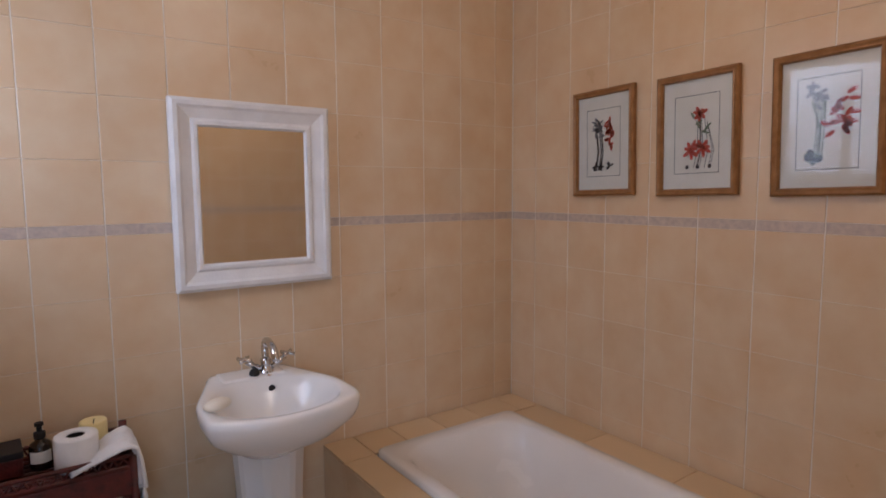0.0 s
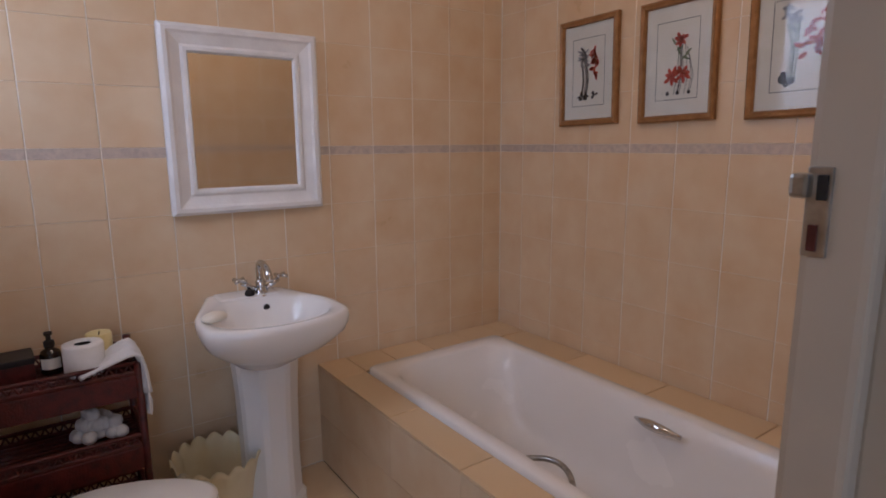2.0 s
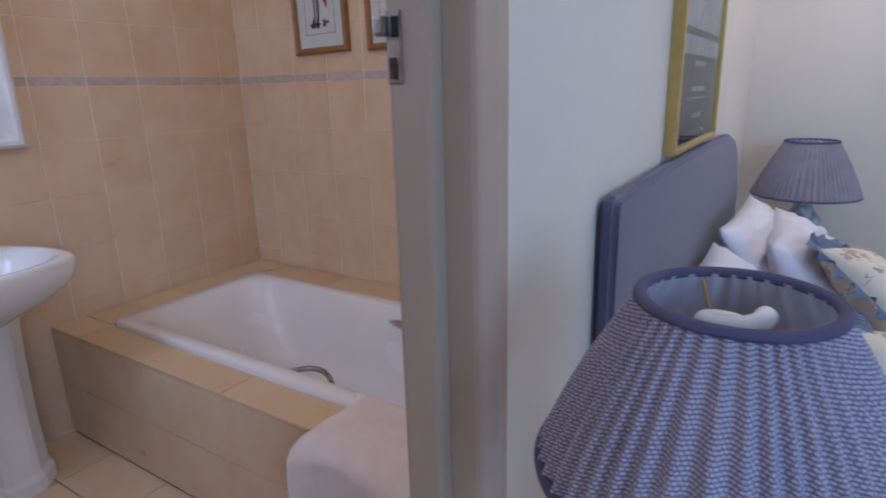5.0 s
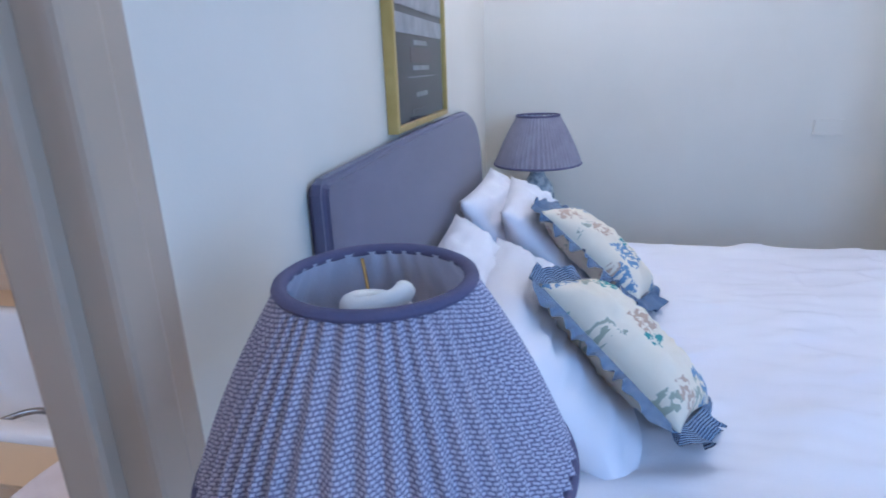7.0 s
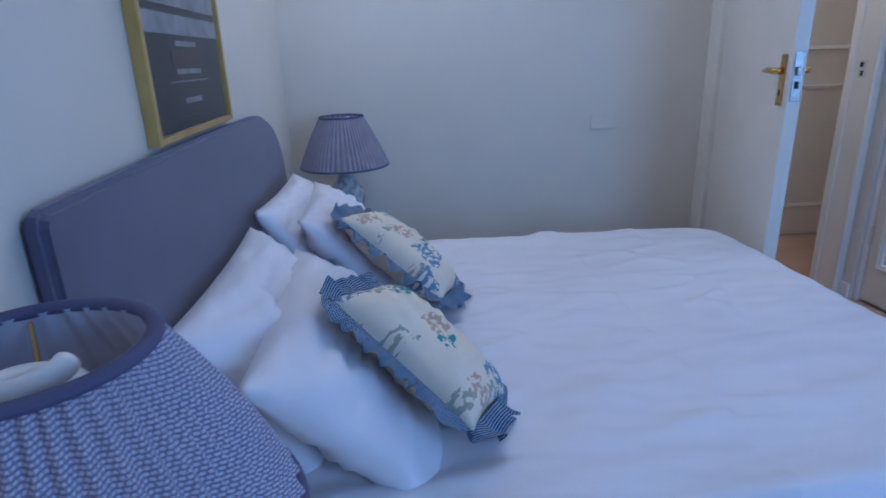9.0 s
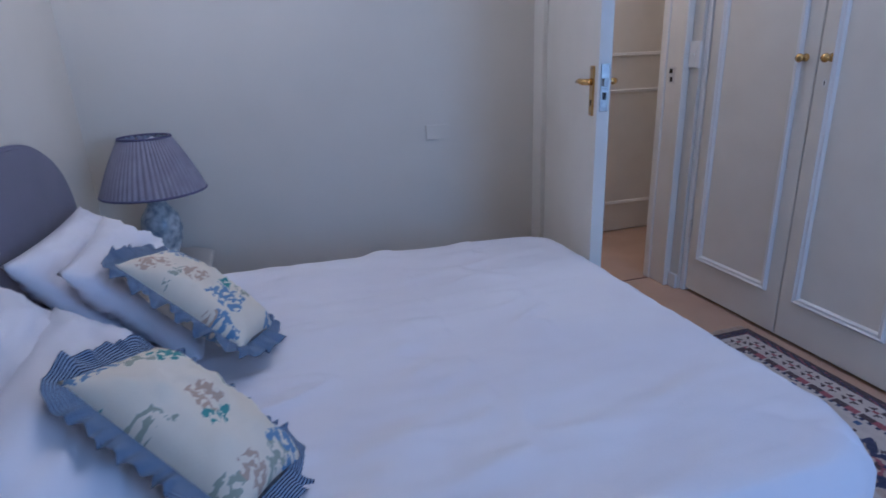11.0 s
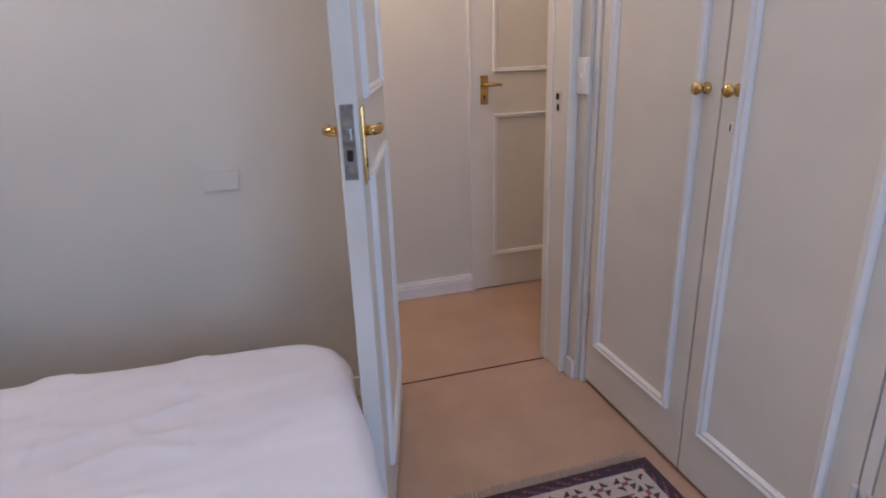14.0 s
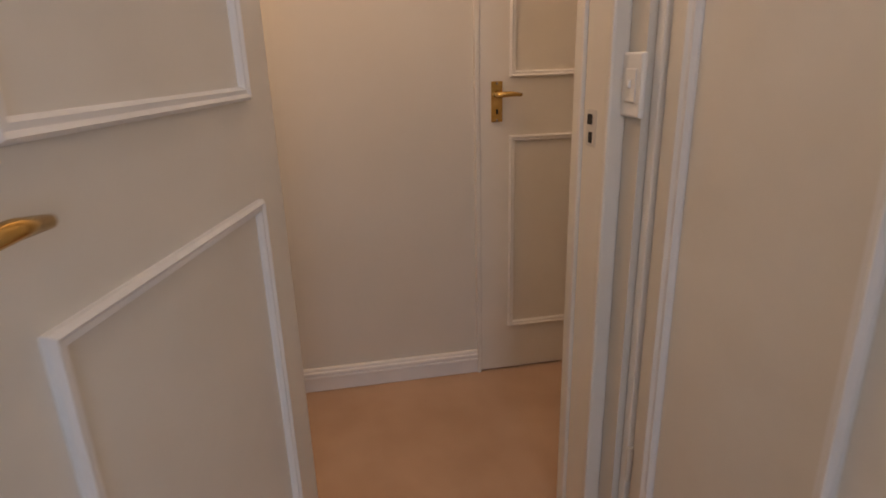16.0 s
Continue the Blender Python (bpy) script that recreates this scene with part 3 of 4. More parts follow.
def botanical(y, seed, w=0.272, h=0.382):
    """A framed flower print on the east wall; x runs along the wall, y towards the room is negative."""
    rnd = random.Random(seed)
    ob = thing("framed_print", pose(BXE - 0.001, y, 1.485, 0, -1.2, -90), ("red lilies and bulbs" if seed == 2 else "grey irises and a red bloom" if seed == 1 else "iris bulbs with pink blooms") + " botanical print in a gilded frame", "picture", "botanical prints")
    part("frame", frame_ring(-w / 2, -h / 2, w / 2, h / 2, [(0, -0.002), (0, -0.018), (0.006, -0.023), (0.013, -0.02), (0.018, -0.021), (0.022, -0.014), (0.022, -0.002)]), GOLDWOOD, ob)
    part("mount", box(-w / 2 + 0.02, -0.008, -h / 2 + 0.02, w / 2 - 0.02, -0.004, h / 2 - 0.02), PAPER, ob)
    bx, bz = w / 2 - 0.062, h / 2 - 0.07
    bm = bmesh.new()
    for p in ([(-bx, -bz), (bx, -bz)], [(bx, -bz), (bx, bz)], [(bx, bz), (-bx, bz)], [(-bx, bz), (-bx, -bz)]):
        stroke(p, 0.0017, bm)
    part("ruled_border", bm, INK, ob, at=pose(0, -0.009, 0))
    stems, ink, red, grn, gry = (bmesh.new() for _ in range(5))
    if seed == 2:
        for cx, cz, s in ((0.012, 0.062, 0.022), (-0.018, -0.05, 0.03), (0.022, -0.042, 0.028)):
            for k in range(7):
                petal(cx, cz, s * (0.8 + 0.5 * rnd.random()), 0.012, 2 * math.pi * k / 7 + rnd.random() * 0.4, red)
        for k in range(9):
            x = -0.04 + 0.09 * rnd.random()
            stroke([(x, -0.105), (x + 0.012, -0.05), (x * 0.6 + 0.01, 0.02 + 0.04 * rnd.random())], 0.0016, ink)
        for k in range(7):
            petal(-0.03 + rnd.random() * 0.08, -0.02 + rnd.random() * 0.07, 0.028, 0.007, rnd.random() * 3, grn)
        for x in (-0.03, 0.005, 0.045):
            petal(x, -0.108, 0.014, 0.012, 1.57, ink)
    elif seed == 1:
        for k in range(26):
            petal(-0.032 + 0.02 * rnd.random(), 0.02 + rnd.random() * 0.06, 0.024, 0.007, rnd.random() * 6.3, gry)
        for k in range(22):
            petal(0.022 + 0.012 * rnd.random(), -0.01 + rnd.random() * 0.09, 0.024, 0.01, rnd.random() * 6.3, red)
        for k in range(10):
            a = -0.035 + rnd.random() * 0.03
            stroke([(a, -0.1), (a + 0.01, -0.03), (a, 0.05)], 0.0016, ink)
        for x in (-0.035, -0.012, 0.03):
            for k in range(5):
                petal(x, -0.085, 0.018, 0.008, rnd.random() * 6.3, ink)
    else:
        for k in range(14):
            petal(-0.035 + 0.022 * rnd.random(), 0.05 + rnd.random() * 0.045, 0.024, 0.009, rnd.random() * 6.3, gry)
        for k in range(20):
            petal(0.005 + 0.045 * rnd.random(), -0.03 + rnd.random() * 0.1, 0.028, 0.012, rnd.random() * 6.3, red)
        for k in range(9):
            a = -0.03 + rnd.random() * 0.02
            stroke([(a, -0.09), (a + 0.004, -0.02), (a + rnd.random() * 0.05 - 0.02, 0.06)], 0.0018, grn)
        for k in range(6):
            petal(-0.03, -0.1 + 0.02 * rnd.random(), 0.024, 0.016, rnd.random() * 6.3, ink)
    for i, (b, m, n) in enumerate(((ink, INK, "ink_lines"), (grn, LEAF, "green_leaves"), (gry, GREYINK, "grey_petals"), (red, RED, "red_petals"))):
        if len(b.faces):
            tagged(part("printed_" + n, b, m, ob, at=pose(0, -0.0092 - 0.0003 * i, 0)), kind="stuff")
    g = part("glass", quad((-w / 2 + 0.02, -0.0125, -h / 2 + 0.02), (w / 2 - 0.02, -0.0125, -h / 2 + 0.02), (w / 2 - 0.02, -0.0125, h / 2 - 0.02), (-w / 2 + 0.02, -0.0125, h / 2 - 0.02)), GLASS, ob)
    g.visible_shadow = False
    return ob


for i, y in enumerate((2.02, 1.658, 1.292)):
    botanical(y, i + 1)


def trolley():
    ob = thing("rattan_trolley", pose(0.555, 2.375, 0.012), "dark red rattan shelf trolley with three tiers", "trolley")
    w, d = 0.175, 0.105
    for x in (-w, w):
        for y in (-d, d):
            part("post", tube([(x, y, -0.012), (x, y, 0.3), (x, y, 0.645 if y > 0 else 0.625)], 0.011, 10), RATTAN, ob, soft=True)
    for z in (0.16, 0.375, 0.59):
        bm = box(-w, -d, z - 0.012, w, d, z, 0.003)
        sh = part("shelf", bm, RATTAN, ob)
        for k in range(9):
            part("cane_rod", tube([(-w, -d + 2 * d * k / 8, z + 0.001), (0, -d + 2 * d * k / 8, z + 0.002), (w, -d + 2 * d * k / 8, z + 0.001)], 0.006, 6), RATTAN, sh)
        part("front_band", box(-w, -d - 0.006, z - 0.07, w, -d + 0.004, z - 0.002, 0.004), RATTAN, sh)
        rail = bmesh.new()
        for y in (-d, d):
            for zz in (z + 0.006, z + 0.034):
                tube([(-w, y, zz), (0, y, zz), (w, y, zz)], 0.006, 8, rail)
            for k in range(30):
                x = -w + 2 * w * (k + 0.5) / 30
                s = 0.008 if k % 2 else -0.008
                tube([(x - s, y, z + 0.004), (x, y - 0.003, z + 0.02), (x + s, y, z + 0.036)], 0.0028, 5, rail)
        for x in (-w, w):
            for zz in (z + 0.006, z + 0.034):
                tube([(x, -d, zz), (x, 0, zz), (x, d, zz)], 0.006, 8, rail)
        part("woven_rail", rail, RATTAN, sh)
    return ob


trolley()
TZ = 0.614


def loose(name, bm, mat, m, label, cat, soft=True):
    return tagged(part(name, bm, mat, at=m, soft=soft), label, cat)


box_ob = thing("storage_box", pose(0.44, 2.4, TZ, 0, 0, 4), "low black card box standing on the trolley", "box")
part("body", box(-0.055, -0.05, 0, 0.055, 0.05, 0.045, 0.003), RATTAN, box_ob, "dark red woven side")
part("lid", box(-0.057, -0.052, 0.045, 0.057, 0.052, 0.062, 0.003), BLACK, box_ob)
bot = thing("pump_bottle", pose(0.535, 2.39, TZ), "small brown bottle with a black pump and pale label", "bottle")
part("body", lathe([(0.024, 0), (0.026, 0.004), (0.026, 0.052), (0.022, 0.062), (0.011, 0.07), (0.011, 0.078)], 24), BROWNGLASS, bot, soft=True)
part("pump", lathe([(0.013, 0.075), (0.013, 0.09), (0.006, 0.093), (0.006, 0.105), (0.01, 0.107), (0.01, 0.115)], 20), DARK, bot)
lb = bmesh.new()
loft([[(0.0265 * math.cos(a), 0.0265 * math.sin(a), z) for a in (radians(-150 + 9 * i) for i in range(14))] for z in (0.016, 0.046)], closed=False, bm=lb)
part("label", lb, PAPER, bot)
roll = thing("toilet_roll", pose(0.61, 2.33, TZ), "white toilet paper roll standing on end", "toilet roll")
part("paper", lathe([(0.021, 0.0), (0.048, 0.0), (0.05, 0.004), (0.05, 0.082), (0.048, 0.086), (0.022, 0.086), (0.021, 0.084), (0.021, 0.0)], 36, cap=False), TISSUE, roll, soft=True)
part("core", lathe([(0.0205, 0.001), (0.0205, 0.083), (0.019, 0.083), (0.019, 0.001)], 30, cap=False), DARK, roll, "brown card core")
can = thing("pillar_candle", pose(0.655, 2.425, TZ), "pale yellow pillar candle with a burnt hollow", "candle")
part("wax", lathe([(0.033, 0.0), (0.034, 0.003), (0.034, 0.078), (0.031, 0.082), (0.026, 0.078), (0.01, 0.07), (0.0, 0.069)], 28), WAX, can, soft=True)
part("wick", tube([(0, 0, 0.069), (0.001, 0, 0.076), (0.003, 0, 0.084)], 0.0014, 6), DARK, can)


def hand_towel():
    ob = thing("hand_towel", pose(0.665, 2.318, TZ), "white fringed cotton towel hanging over the trolley", "towel")
    rnd = random.Random(4)
    way = [Vector((-0.075, 0, 0.012)), Vector((-0.04, 0, 0.024)), Vector((0.0, 0, 0.037)), Vector((0.04, 0, 0.052)), Vector((0.06, 0, 0.055)), Vector((0.074, 0, 0.043)), Vector((0.08, 0, 0.01)), Vector((0.083, 0, -0.03)), Vector((0.085, 0, -0.07))]
    rows = []
    for i, p in enumerate(way):
        hang = max(0, i - 4) / 4
        rows.append([(p.x + (0.004 + 0.006 * hang) * math.sin(j * 1.3), -0.068 + 0.15 * j / 21 * (1 - 0.2 * hang), p.z + 0.003 * math.sin(j * 0.8 + i) * (1 - hang)) for j in range(22)])
    bm = loft(rows, closed=False)
    bmesh.ops.subdivide_edges(bm, edges=bm.edges[:], cuts=1, use_grid_fill=True, smooth=0.5)
    bmesh.ops.recalc_face_normals(bm, faces=bm.faces[:])
    bmesh.ops.solidify(bm, geom=bm.faces[:], thickness=0.007)
    bmesh.ops.recalc_face_normals(bm, faces=bm.faces[:])
    part("cloth", bm, COTTON, ob, soft=True)
    fr = bmesh.new()
    for k in range(34):
        y = -0.064 + 0.115 * k / 33
        tube([(0.084, y, -0.066), (0.087 + rnd.uniform(-0.006, 0.006), y + rnd.uniform(-0.004, 0.004), -0.1), (0.084 + rnd.uniform(-0.01, 0.01), y + rnd.uniform(-0.006, 0.006), -0.125 - rnd.random() * 0.02)], 0.0024, 5, fr)
    part("fringe", fr, COTTON, ob)
    return ob


hand_towel()


def cotton_bag():
    ob = thing("cotton_balls", pose(0.63, 2.375, 0.399), "heap of white cotton wool balls on the middle tier", "cotton wool")
    rnd = random.Random(9)
    for k in range(26):
        bm = bmesh.new()
        bmesh.ops.create_icosphere(bm, subdivisions=2, radius=0.02)
        for v in bm.verts:
            v.co *= 1 + 0.12 * noise.noise(v.co * 60 + Vector((k, 0, 0)))
        lay = k // 12
        part("ball", bm, COTTON, ob, at=pose(rnd.uniform(-0.06, 0.06) * (1 - 0.25 * lay), rnd.uniform(-0.055, 0.04) * (1 - 0.25 * lay), 0.022 + lay * 0.03), soft=True)
    return ob


cotton_bag()


def waste_bin():
    ob = thing("waste_bin", pose(0.93, 2.33, 0), "cream tin waste bin with a scalloped rim", "bin")

    n = 96
    rings = []
    prof = [(0.0, 0.006), (0.085, 0.006), (0.085, 0.0), (0.088, 0.0), (0.1, 0.09), (0.112, 0.17), (0.126, 0.235), (0.136, 0.262), (0.132, 0.26), (0.122, 0.232), (0.108, 0.17), (0.083, 0.02)]
    for i, (r, z) in enumerate(prof):
        top = max(0, (z - 0.17) / 0.09)
        rings.append([(r * math.cos(a), r * math.sin(a), z + (0.02 * abs(math.sin(a * 8)) - 0.01) * top * (1 if i > 3 else 0)) for a in (2 * math.pi * j / n for j in range(n))])
    part("tin", loft(rings[3:] , cap1=True), BINC, ob, soft=True)
    part("foot", lathe([(0.086, 0.0), (0.09, 0.004), (0.087, 0.012)], 40), BINC, ob)
    return ob


waste_bin()


def toilet():
    ob = thing("toilet", pose(0.5, 1.91, 0), "white toilet with its oval lid closed", "toilet")

    def oval(sx, sy, z, cx=0.12, k=0.25, n=40):
        return [(cx + sx * math.cos(a), sy * math.sin(a) * (1 - k * math.cos(a)), z) for a in (2 * math.pi * j / n for j in range(n))]
    part("bowl", loft([oval(0.14, 0.1, 0, 0.06), oval(0.14, 0.1, 0.05, 0.06), oval(0.13, 0.09, 0.15, 0.07), oval(0.18, 0.13, 0.28, 0.1), oval(0.208, 0.158, 0.35), oval(0.208, 0.158, 0.362)], cap0=True, cap1=True), CERAMIC, ob, soft=True)
    part("seat", loft([oval(0.213, 0.163, 0.364), oval(0.217, 0.167, 0.37), oval(0.217, 0.167, 0.38), oval(0.21, 0.16, 0.384)], cap0=True, cap1=True), CERAMIC, ob, "white seat ring", soft=True)
    part("lid", loft([oval(0.21, 0.16, 0.386), oval(0.216, 0.166, 0.39), oval(0.216, 0.166, 0.397), oval(0.2, 0.152, 0.404), oval(0.12, 0.09, 0.407), oval(0.02, 0.015, 0.408)], cap0=True, cap1=True), CERAMIC, ob, "white oval lid", soft=True)
    part("cistern", box(-0.36, -0.19, 0.36, -0.13, 0.19, 0.72, 0.02, 3), CERAMIC, ob, soft=True)
    part("foot_block", box(-0.36, -0.1, 0.0, 0.02, 0.1, 0.36, 0.03, 3), CERAMIC, ob, soft=True)
    return ob


toilet()


def sheet(us, vs, fn, bm=None, uv=None):
    bm = bm or bmesh.new()
    lay = bm.loops.layers.uv.verify()
    g = [[bm.verts.new(fn(u, v)) for v in vs] for u in us]
    for i in range(len(us) - 1):
        for j in range(len(vs) - 1):
            f = bm.faces.new((g[i][j], g[i + 1][j], g[i + 1][j + 1], g[i][j + 1]))
            for lp, (a, b) in zip(f.loops, ((i, j), (i + 1, j), (i + 1, j + 1), (i, j + 1))):
                lp[lay].uv = (us[a], vs[b])
    return bm


def steps(a, b, n):
    return [a + (b - a) * i / n for i in range(n + 1)]


def drape(s, edge, r):
    """Runs along a flat top to edge, round it and straight down: (across, drop)."""
    a = abs(s)
    if a <= edge - r:
        return s, 0.0
    q = a - (edge - r)
    if q < r * math.pi / 2:
        return math.copysign(edge - r + r * math.sin(q / r), s), r * (1 - math.cos(q / r))
    return math.copysign(edge, s), r + q - r * math.pi / 2


def bath_towel():
    def fn(u, v):
        x, d = drape(u, 0.13, 0.035)
        y, e = drape(v, 0.2, 0.04)
        drop = min(d + e, 0.33 if u < 0 else 0.16)
        p = Vector((x, y, -drop))
        w = 0.012 * noise.noise(Vector((u * 9, v * 7, 2.0))) + 0.006 * math.sin(v * 26)
        return (1.385 + x + w * (drop > 0.03), 1.055 + y + w * (drop > 0.03), 0.45 - drop + 0.012 * noise.noise(Vector((u * 7, v * 6, 7.0))))
    bm = sheet(steps(-0.44, 0.22, 44), steps(-0.26, 0.25, 40), fn)

    def under(u, v):
        x, y, z = fn(u, v)
        return (x + (1.385 - x) * 0.06, y + (1.055 - y) * 0.06, z - 0.011)
    sheet(steps(-0.44, 0.22, 44), steps(-0.26, 0.25, 40), under, bm)
    return loose("bath_towel", bm, TOWELM, pose(0, 0, 0), "pale pink bath towel draped over the bath ledge", "towel")


bath_towel()

# places of the soft furnishings and lamps
PILLOWS = [(1.775, 0.466, 0.625, -38, 0, 1, 0.64, 0.35, 0.16), (1.7, 0.31, 0.598, -48, 1, 2, 0.64, 0.38, 0.15),
           (2.38, 0.458, 0.655, -36, -2, 3, 0.54, 0.34, 0.12), (2.31, 0.34, 0.645, -42, 2, 4, 0.5, 0.36, 0.12)]
CUSHIONS = [(1.625, 0.178, 0.642, -53, -3, 1, 27), (2.12, 0.2, 0.66, -52, -2, 2, 20)]
LAMP1 = (0.978, 0.418, 0.53, 0.0645, 0.133, 1.004, 0.868, True)
LAMP2 = (2.985, 0.4, 0.48, 0.083, 0.172, 0.94, 0.752, False)


# ---- bedroom things ----
BX0, BX1, BYF, BZ = 1.29, 2.7, -1.0, 0.52


def bed():
    ob = thing("double_bed", pose(0, 0, 0), "double bed with white linen and a mauve upholstered headboard", "bed")
    x0, z1 = 1.33, 1.0
    out = [(x0, 0.1), (x0, z1 - 0.02), (x0 + 0.006, z1 - 0.006), (x0 + 0.02, z1)]
    out += [(x0 + 0.02 + 1.1 * i / 12, z1 + 0.005 * math.sin(math.pi * i / 12)) for i in range(1, 13)]
    # the far end sweeps down in one long curve
    out += [(2.45 + 0.375 * math.sin(a) ** 1.1, 0.7 + (z1 - 0.7) * math.cos(a) ** 0.8) for a in (radians(7.5 * i) for i in range(1, 12))]
    out += [(2.826, 0.69), (2.83, 0.1)]
    part("headboard", prism(out[::-1], 0.03, 0.009), UPHOL, ob, "mauve upholstered headboard", at=pose(0, 0.602, 0), soft=False)
    part("base", box(BX0 + 0.1, BYF + 0.1, 0.1, BX1 - 0.04, 0.58, 0.3, 0.02), LINEN, ob)
    for x in (BX0 + 0.16, BX1 - 0.12):
        for y in (BYF + 0.14, 0.45):
            part("leg", lathe([(0.025, 0.0), (0.03, 0.1)], 16), STAND, ob, at=pose(x, y, 0))
    part("mattress", box(BX0 + 0.03, BYF + 0.03, 0.3, BX1 - 0.03, 0.59, BZ - 0.02, 0.09, 4), LINEN, ob, soft=True)
    return ob


bed()


def coverlet():
    cx, cy, hx, hy = (BX0 + BX1) / 2, (BYF + 0.57) / 2, (BX1 - BX0) / 2, (0.57 - BYF) / 2

    def fn(u, v):
        x, d = drape(u, hx, 0.06)
        y, e = drape(v, hy, 0.06)
        drop = d + e if v < 0 else d
        top = max(0.0, 1 - drop / 0.05)
        p = Vector((u * 2.2, v * 2.2, 0))
        ripple = 0.006 * noise.noise(p * 2) + 0.004 * noise.noise(Vector((u * 14 + v * 3, v * 4, 3)))
        crease = (0.013 * max(0, noise.noise(Vector((u * 15 + v * 3, v * 4 - u * 2, 5)))) + 0.011 * max(0, noise.noise(Vector((u * 16 + v * 5, v * 7, 8)))) + 0.004 * noise.noise(Vector((u * 30, v * 9, 1)))) * (1 if v > -0.15 else 0.35)
        fold = max(0.0, 1 - abs(noise.noise(Vector((u * 9 + v * 2.5, v * 3 - u * 1.2, 11)))) * 5) ** 2 * max(0.0, noise.noise(Vector((u * 4, v * 4, 21))) + 0.1)
        crease += 0.017 * fold * (1 if v > -0.45 else 0.3)
        side = 0.014 * math.sin((u + v) * 21) * min(1, drop / 0.2)
        sag = -0.01 * (abs(v / hy) ** 4) if drop < 0.01 else -0.01
        if v < 0:
            # rounded corners at the foot
            r = 0.22 if u < 0 else 0.14
            qx, qy = abs(x) - (hx - r), abs(y) - (hy - r)
            if qx > 0 and qy > 0:
                k = max(qx, qy) / math.hypot(qx, qy)
                x, y = math.copysign(hx - r + qx * k, x), -(hy - r + qy * k)
        return (cx + x + (side if abs(y) < hy - 0.01 else 0) * (1 if u > 0 else -1), cy + y - (side if v < -hy else 0), BZ + ripple + crease + sag - min(drop, 0.42))
    bm = sheet(steps(-hx - 0.36, hx + 0.36, 200), steps(-hy - 0.36, hy, 240), fn)
    return loose("bedspread", bm, LINEN, pose(0, 0, 0), "smooth white bedspread hanging over the bed sides", "bedspread")


coverlet()


def pillow_mesh(w, h, t, seed, wrinkle=0.015):
    """A filled case in the x z plane, thickness along y, with pulled-out corners."""
    bm = bmesh.new()
    n = 30
    for side in (-1, 1):
        def fn(u, v):
            f = max(0.0, (1 - abs(u) ** 3.2)) ** 0.6 * max(0.0, (1 - abs(v) ** 3.2)) ** 0.6
            inset = 1 - 0.06 * (1 - u * u) * abs(v) ** 3 - 0.0
            insx = 1 - 0.07 * (1 - v * v) * abs(u) ** 3
            nz = wrinkle * noise.noise(Vector((u * 3 + seed, v * 3, side))) + wrinkle * 0.7 * noise.noise(Vector((u * 2.5 + v * 5 + seed, v * 11 - u * 3, side)))
            return (u * w / 2 * insx, wrinkle * 0.5 * max(0.0, 1 - 4 * abs(noise.noise(Vector((u * 4 + v * 3 + seed, v * 5 - u * 2, side * 3))))) * f * side + side * (t / 2 * f) + nz * f * 1.6, v * h / 2 * inset)
        sheet(steps(-1, 1, n), steps(-1, 1, n), fn, bm)
    bmesh.ops.remove_doubles(bm, verts=bm.verts[:], dist=0.0006)
    bmesh.ops.recalc_face_normals(bm, faces=bm.faces[:])
    return bm


def lean(x, y, z, tilt, turn, roll=0):
    return pose(x, y, z, 0, 0, turn) @ pose(0, 0, 0, tilt, 0, 0) @ pose(0, 0, 0, 0, roll, 0)


def pillow(x, y, z, tilt, turn, seed, w=0.62, h=0.42, t=0.15, roll=0):
    return loose("pillow", pillow_mesh(w, h, t, seed), SATIN, lean(x, y, z, tilt, turn, roll), "plump white pillow leaning on the headboard", "pillow")


for a in PILLOWS:
    tagged(pillow(*a), group="bed pillows")


def ruffle(w, h, seed):
    bm = bmesh.new()
    per = []
    r = 0.05
    for cx, cz, a0 in ((w / 2 - r, h / 2 - r, 0), (-w / 2 + r, h / 2 - r, 90), (-w / 2 + r, -h / 2 + r, 180), (w / 2 - r, -h / 2 + r, 270)):
        for i in range(13):
            a = radians(a0 + 90 * i / 12)
            per.append((Vector((cx + r * math.cos(a), 0, cz + r * math.sin(a))), Vector((math.cos(a), 0, math.sin(a)))))
    pts, L = [], 0
    m = 760
    seg = [(per[i], per[(i + 1) % len(per)]) for i in range(len(per))]
    tot = sum((b[0] - a[0]).length for a, b in seg)
    rings = []
    for k in range(m + 1):
        s = (k % m) / m * tot
        for (a, an), (b, bn) in seg:
            q = (b - a).length
            if s <= q:
                f = s / q if q else 0
                p, nrm = a.lerp(b, f), an.lerp(bn, f)
                break
            s -= q
        row = []
        for j in range(5):
            d = j / 4
            ph = k / m * tot * 150 + 8.0 * noise.noise(Vector((k * 0.03, seed, 0)))
            wob = math.sin(ph) * 0.009 * d * (0.75 + 0.6 * noise.noise(Vector((k * 0.11, seed, 4)))) + 0.02 * d * noise.noise(Vector((k * 0.05, seed, d)))
            out = 0.046 * d * (1 + 0.07 * math.sin(ph * 0.5) + 0.22 * noise.noise(Vector((k * 0.04, seed, 9))))
            row.append(p * 0.97 + nrm * out + Vector((0, wob, 0)))
        rings.append(row)
    loft(rings, closed=False, bm=bm, uvs=(2.0, 1.0))
    lay = bm.loops.layers.uv.verify()
    for f in bm.faces:
        for lp in f.loops:
            c = lp.vert.co
            lp[lay].uv = (lp[lay].uv.x * 1.8, lp[lay].uv.y)
    return bm


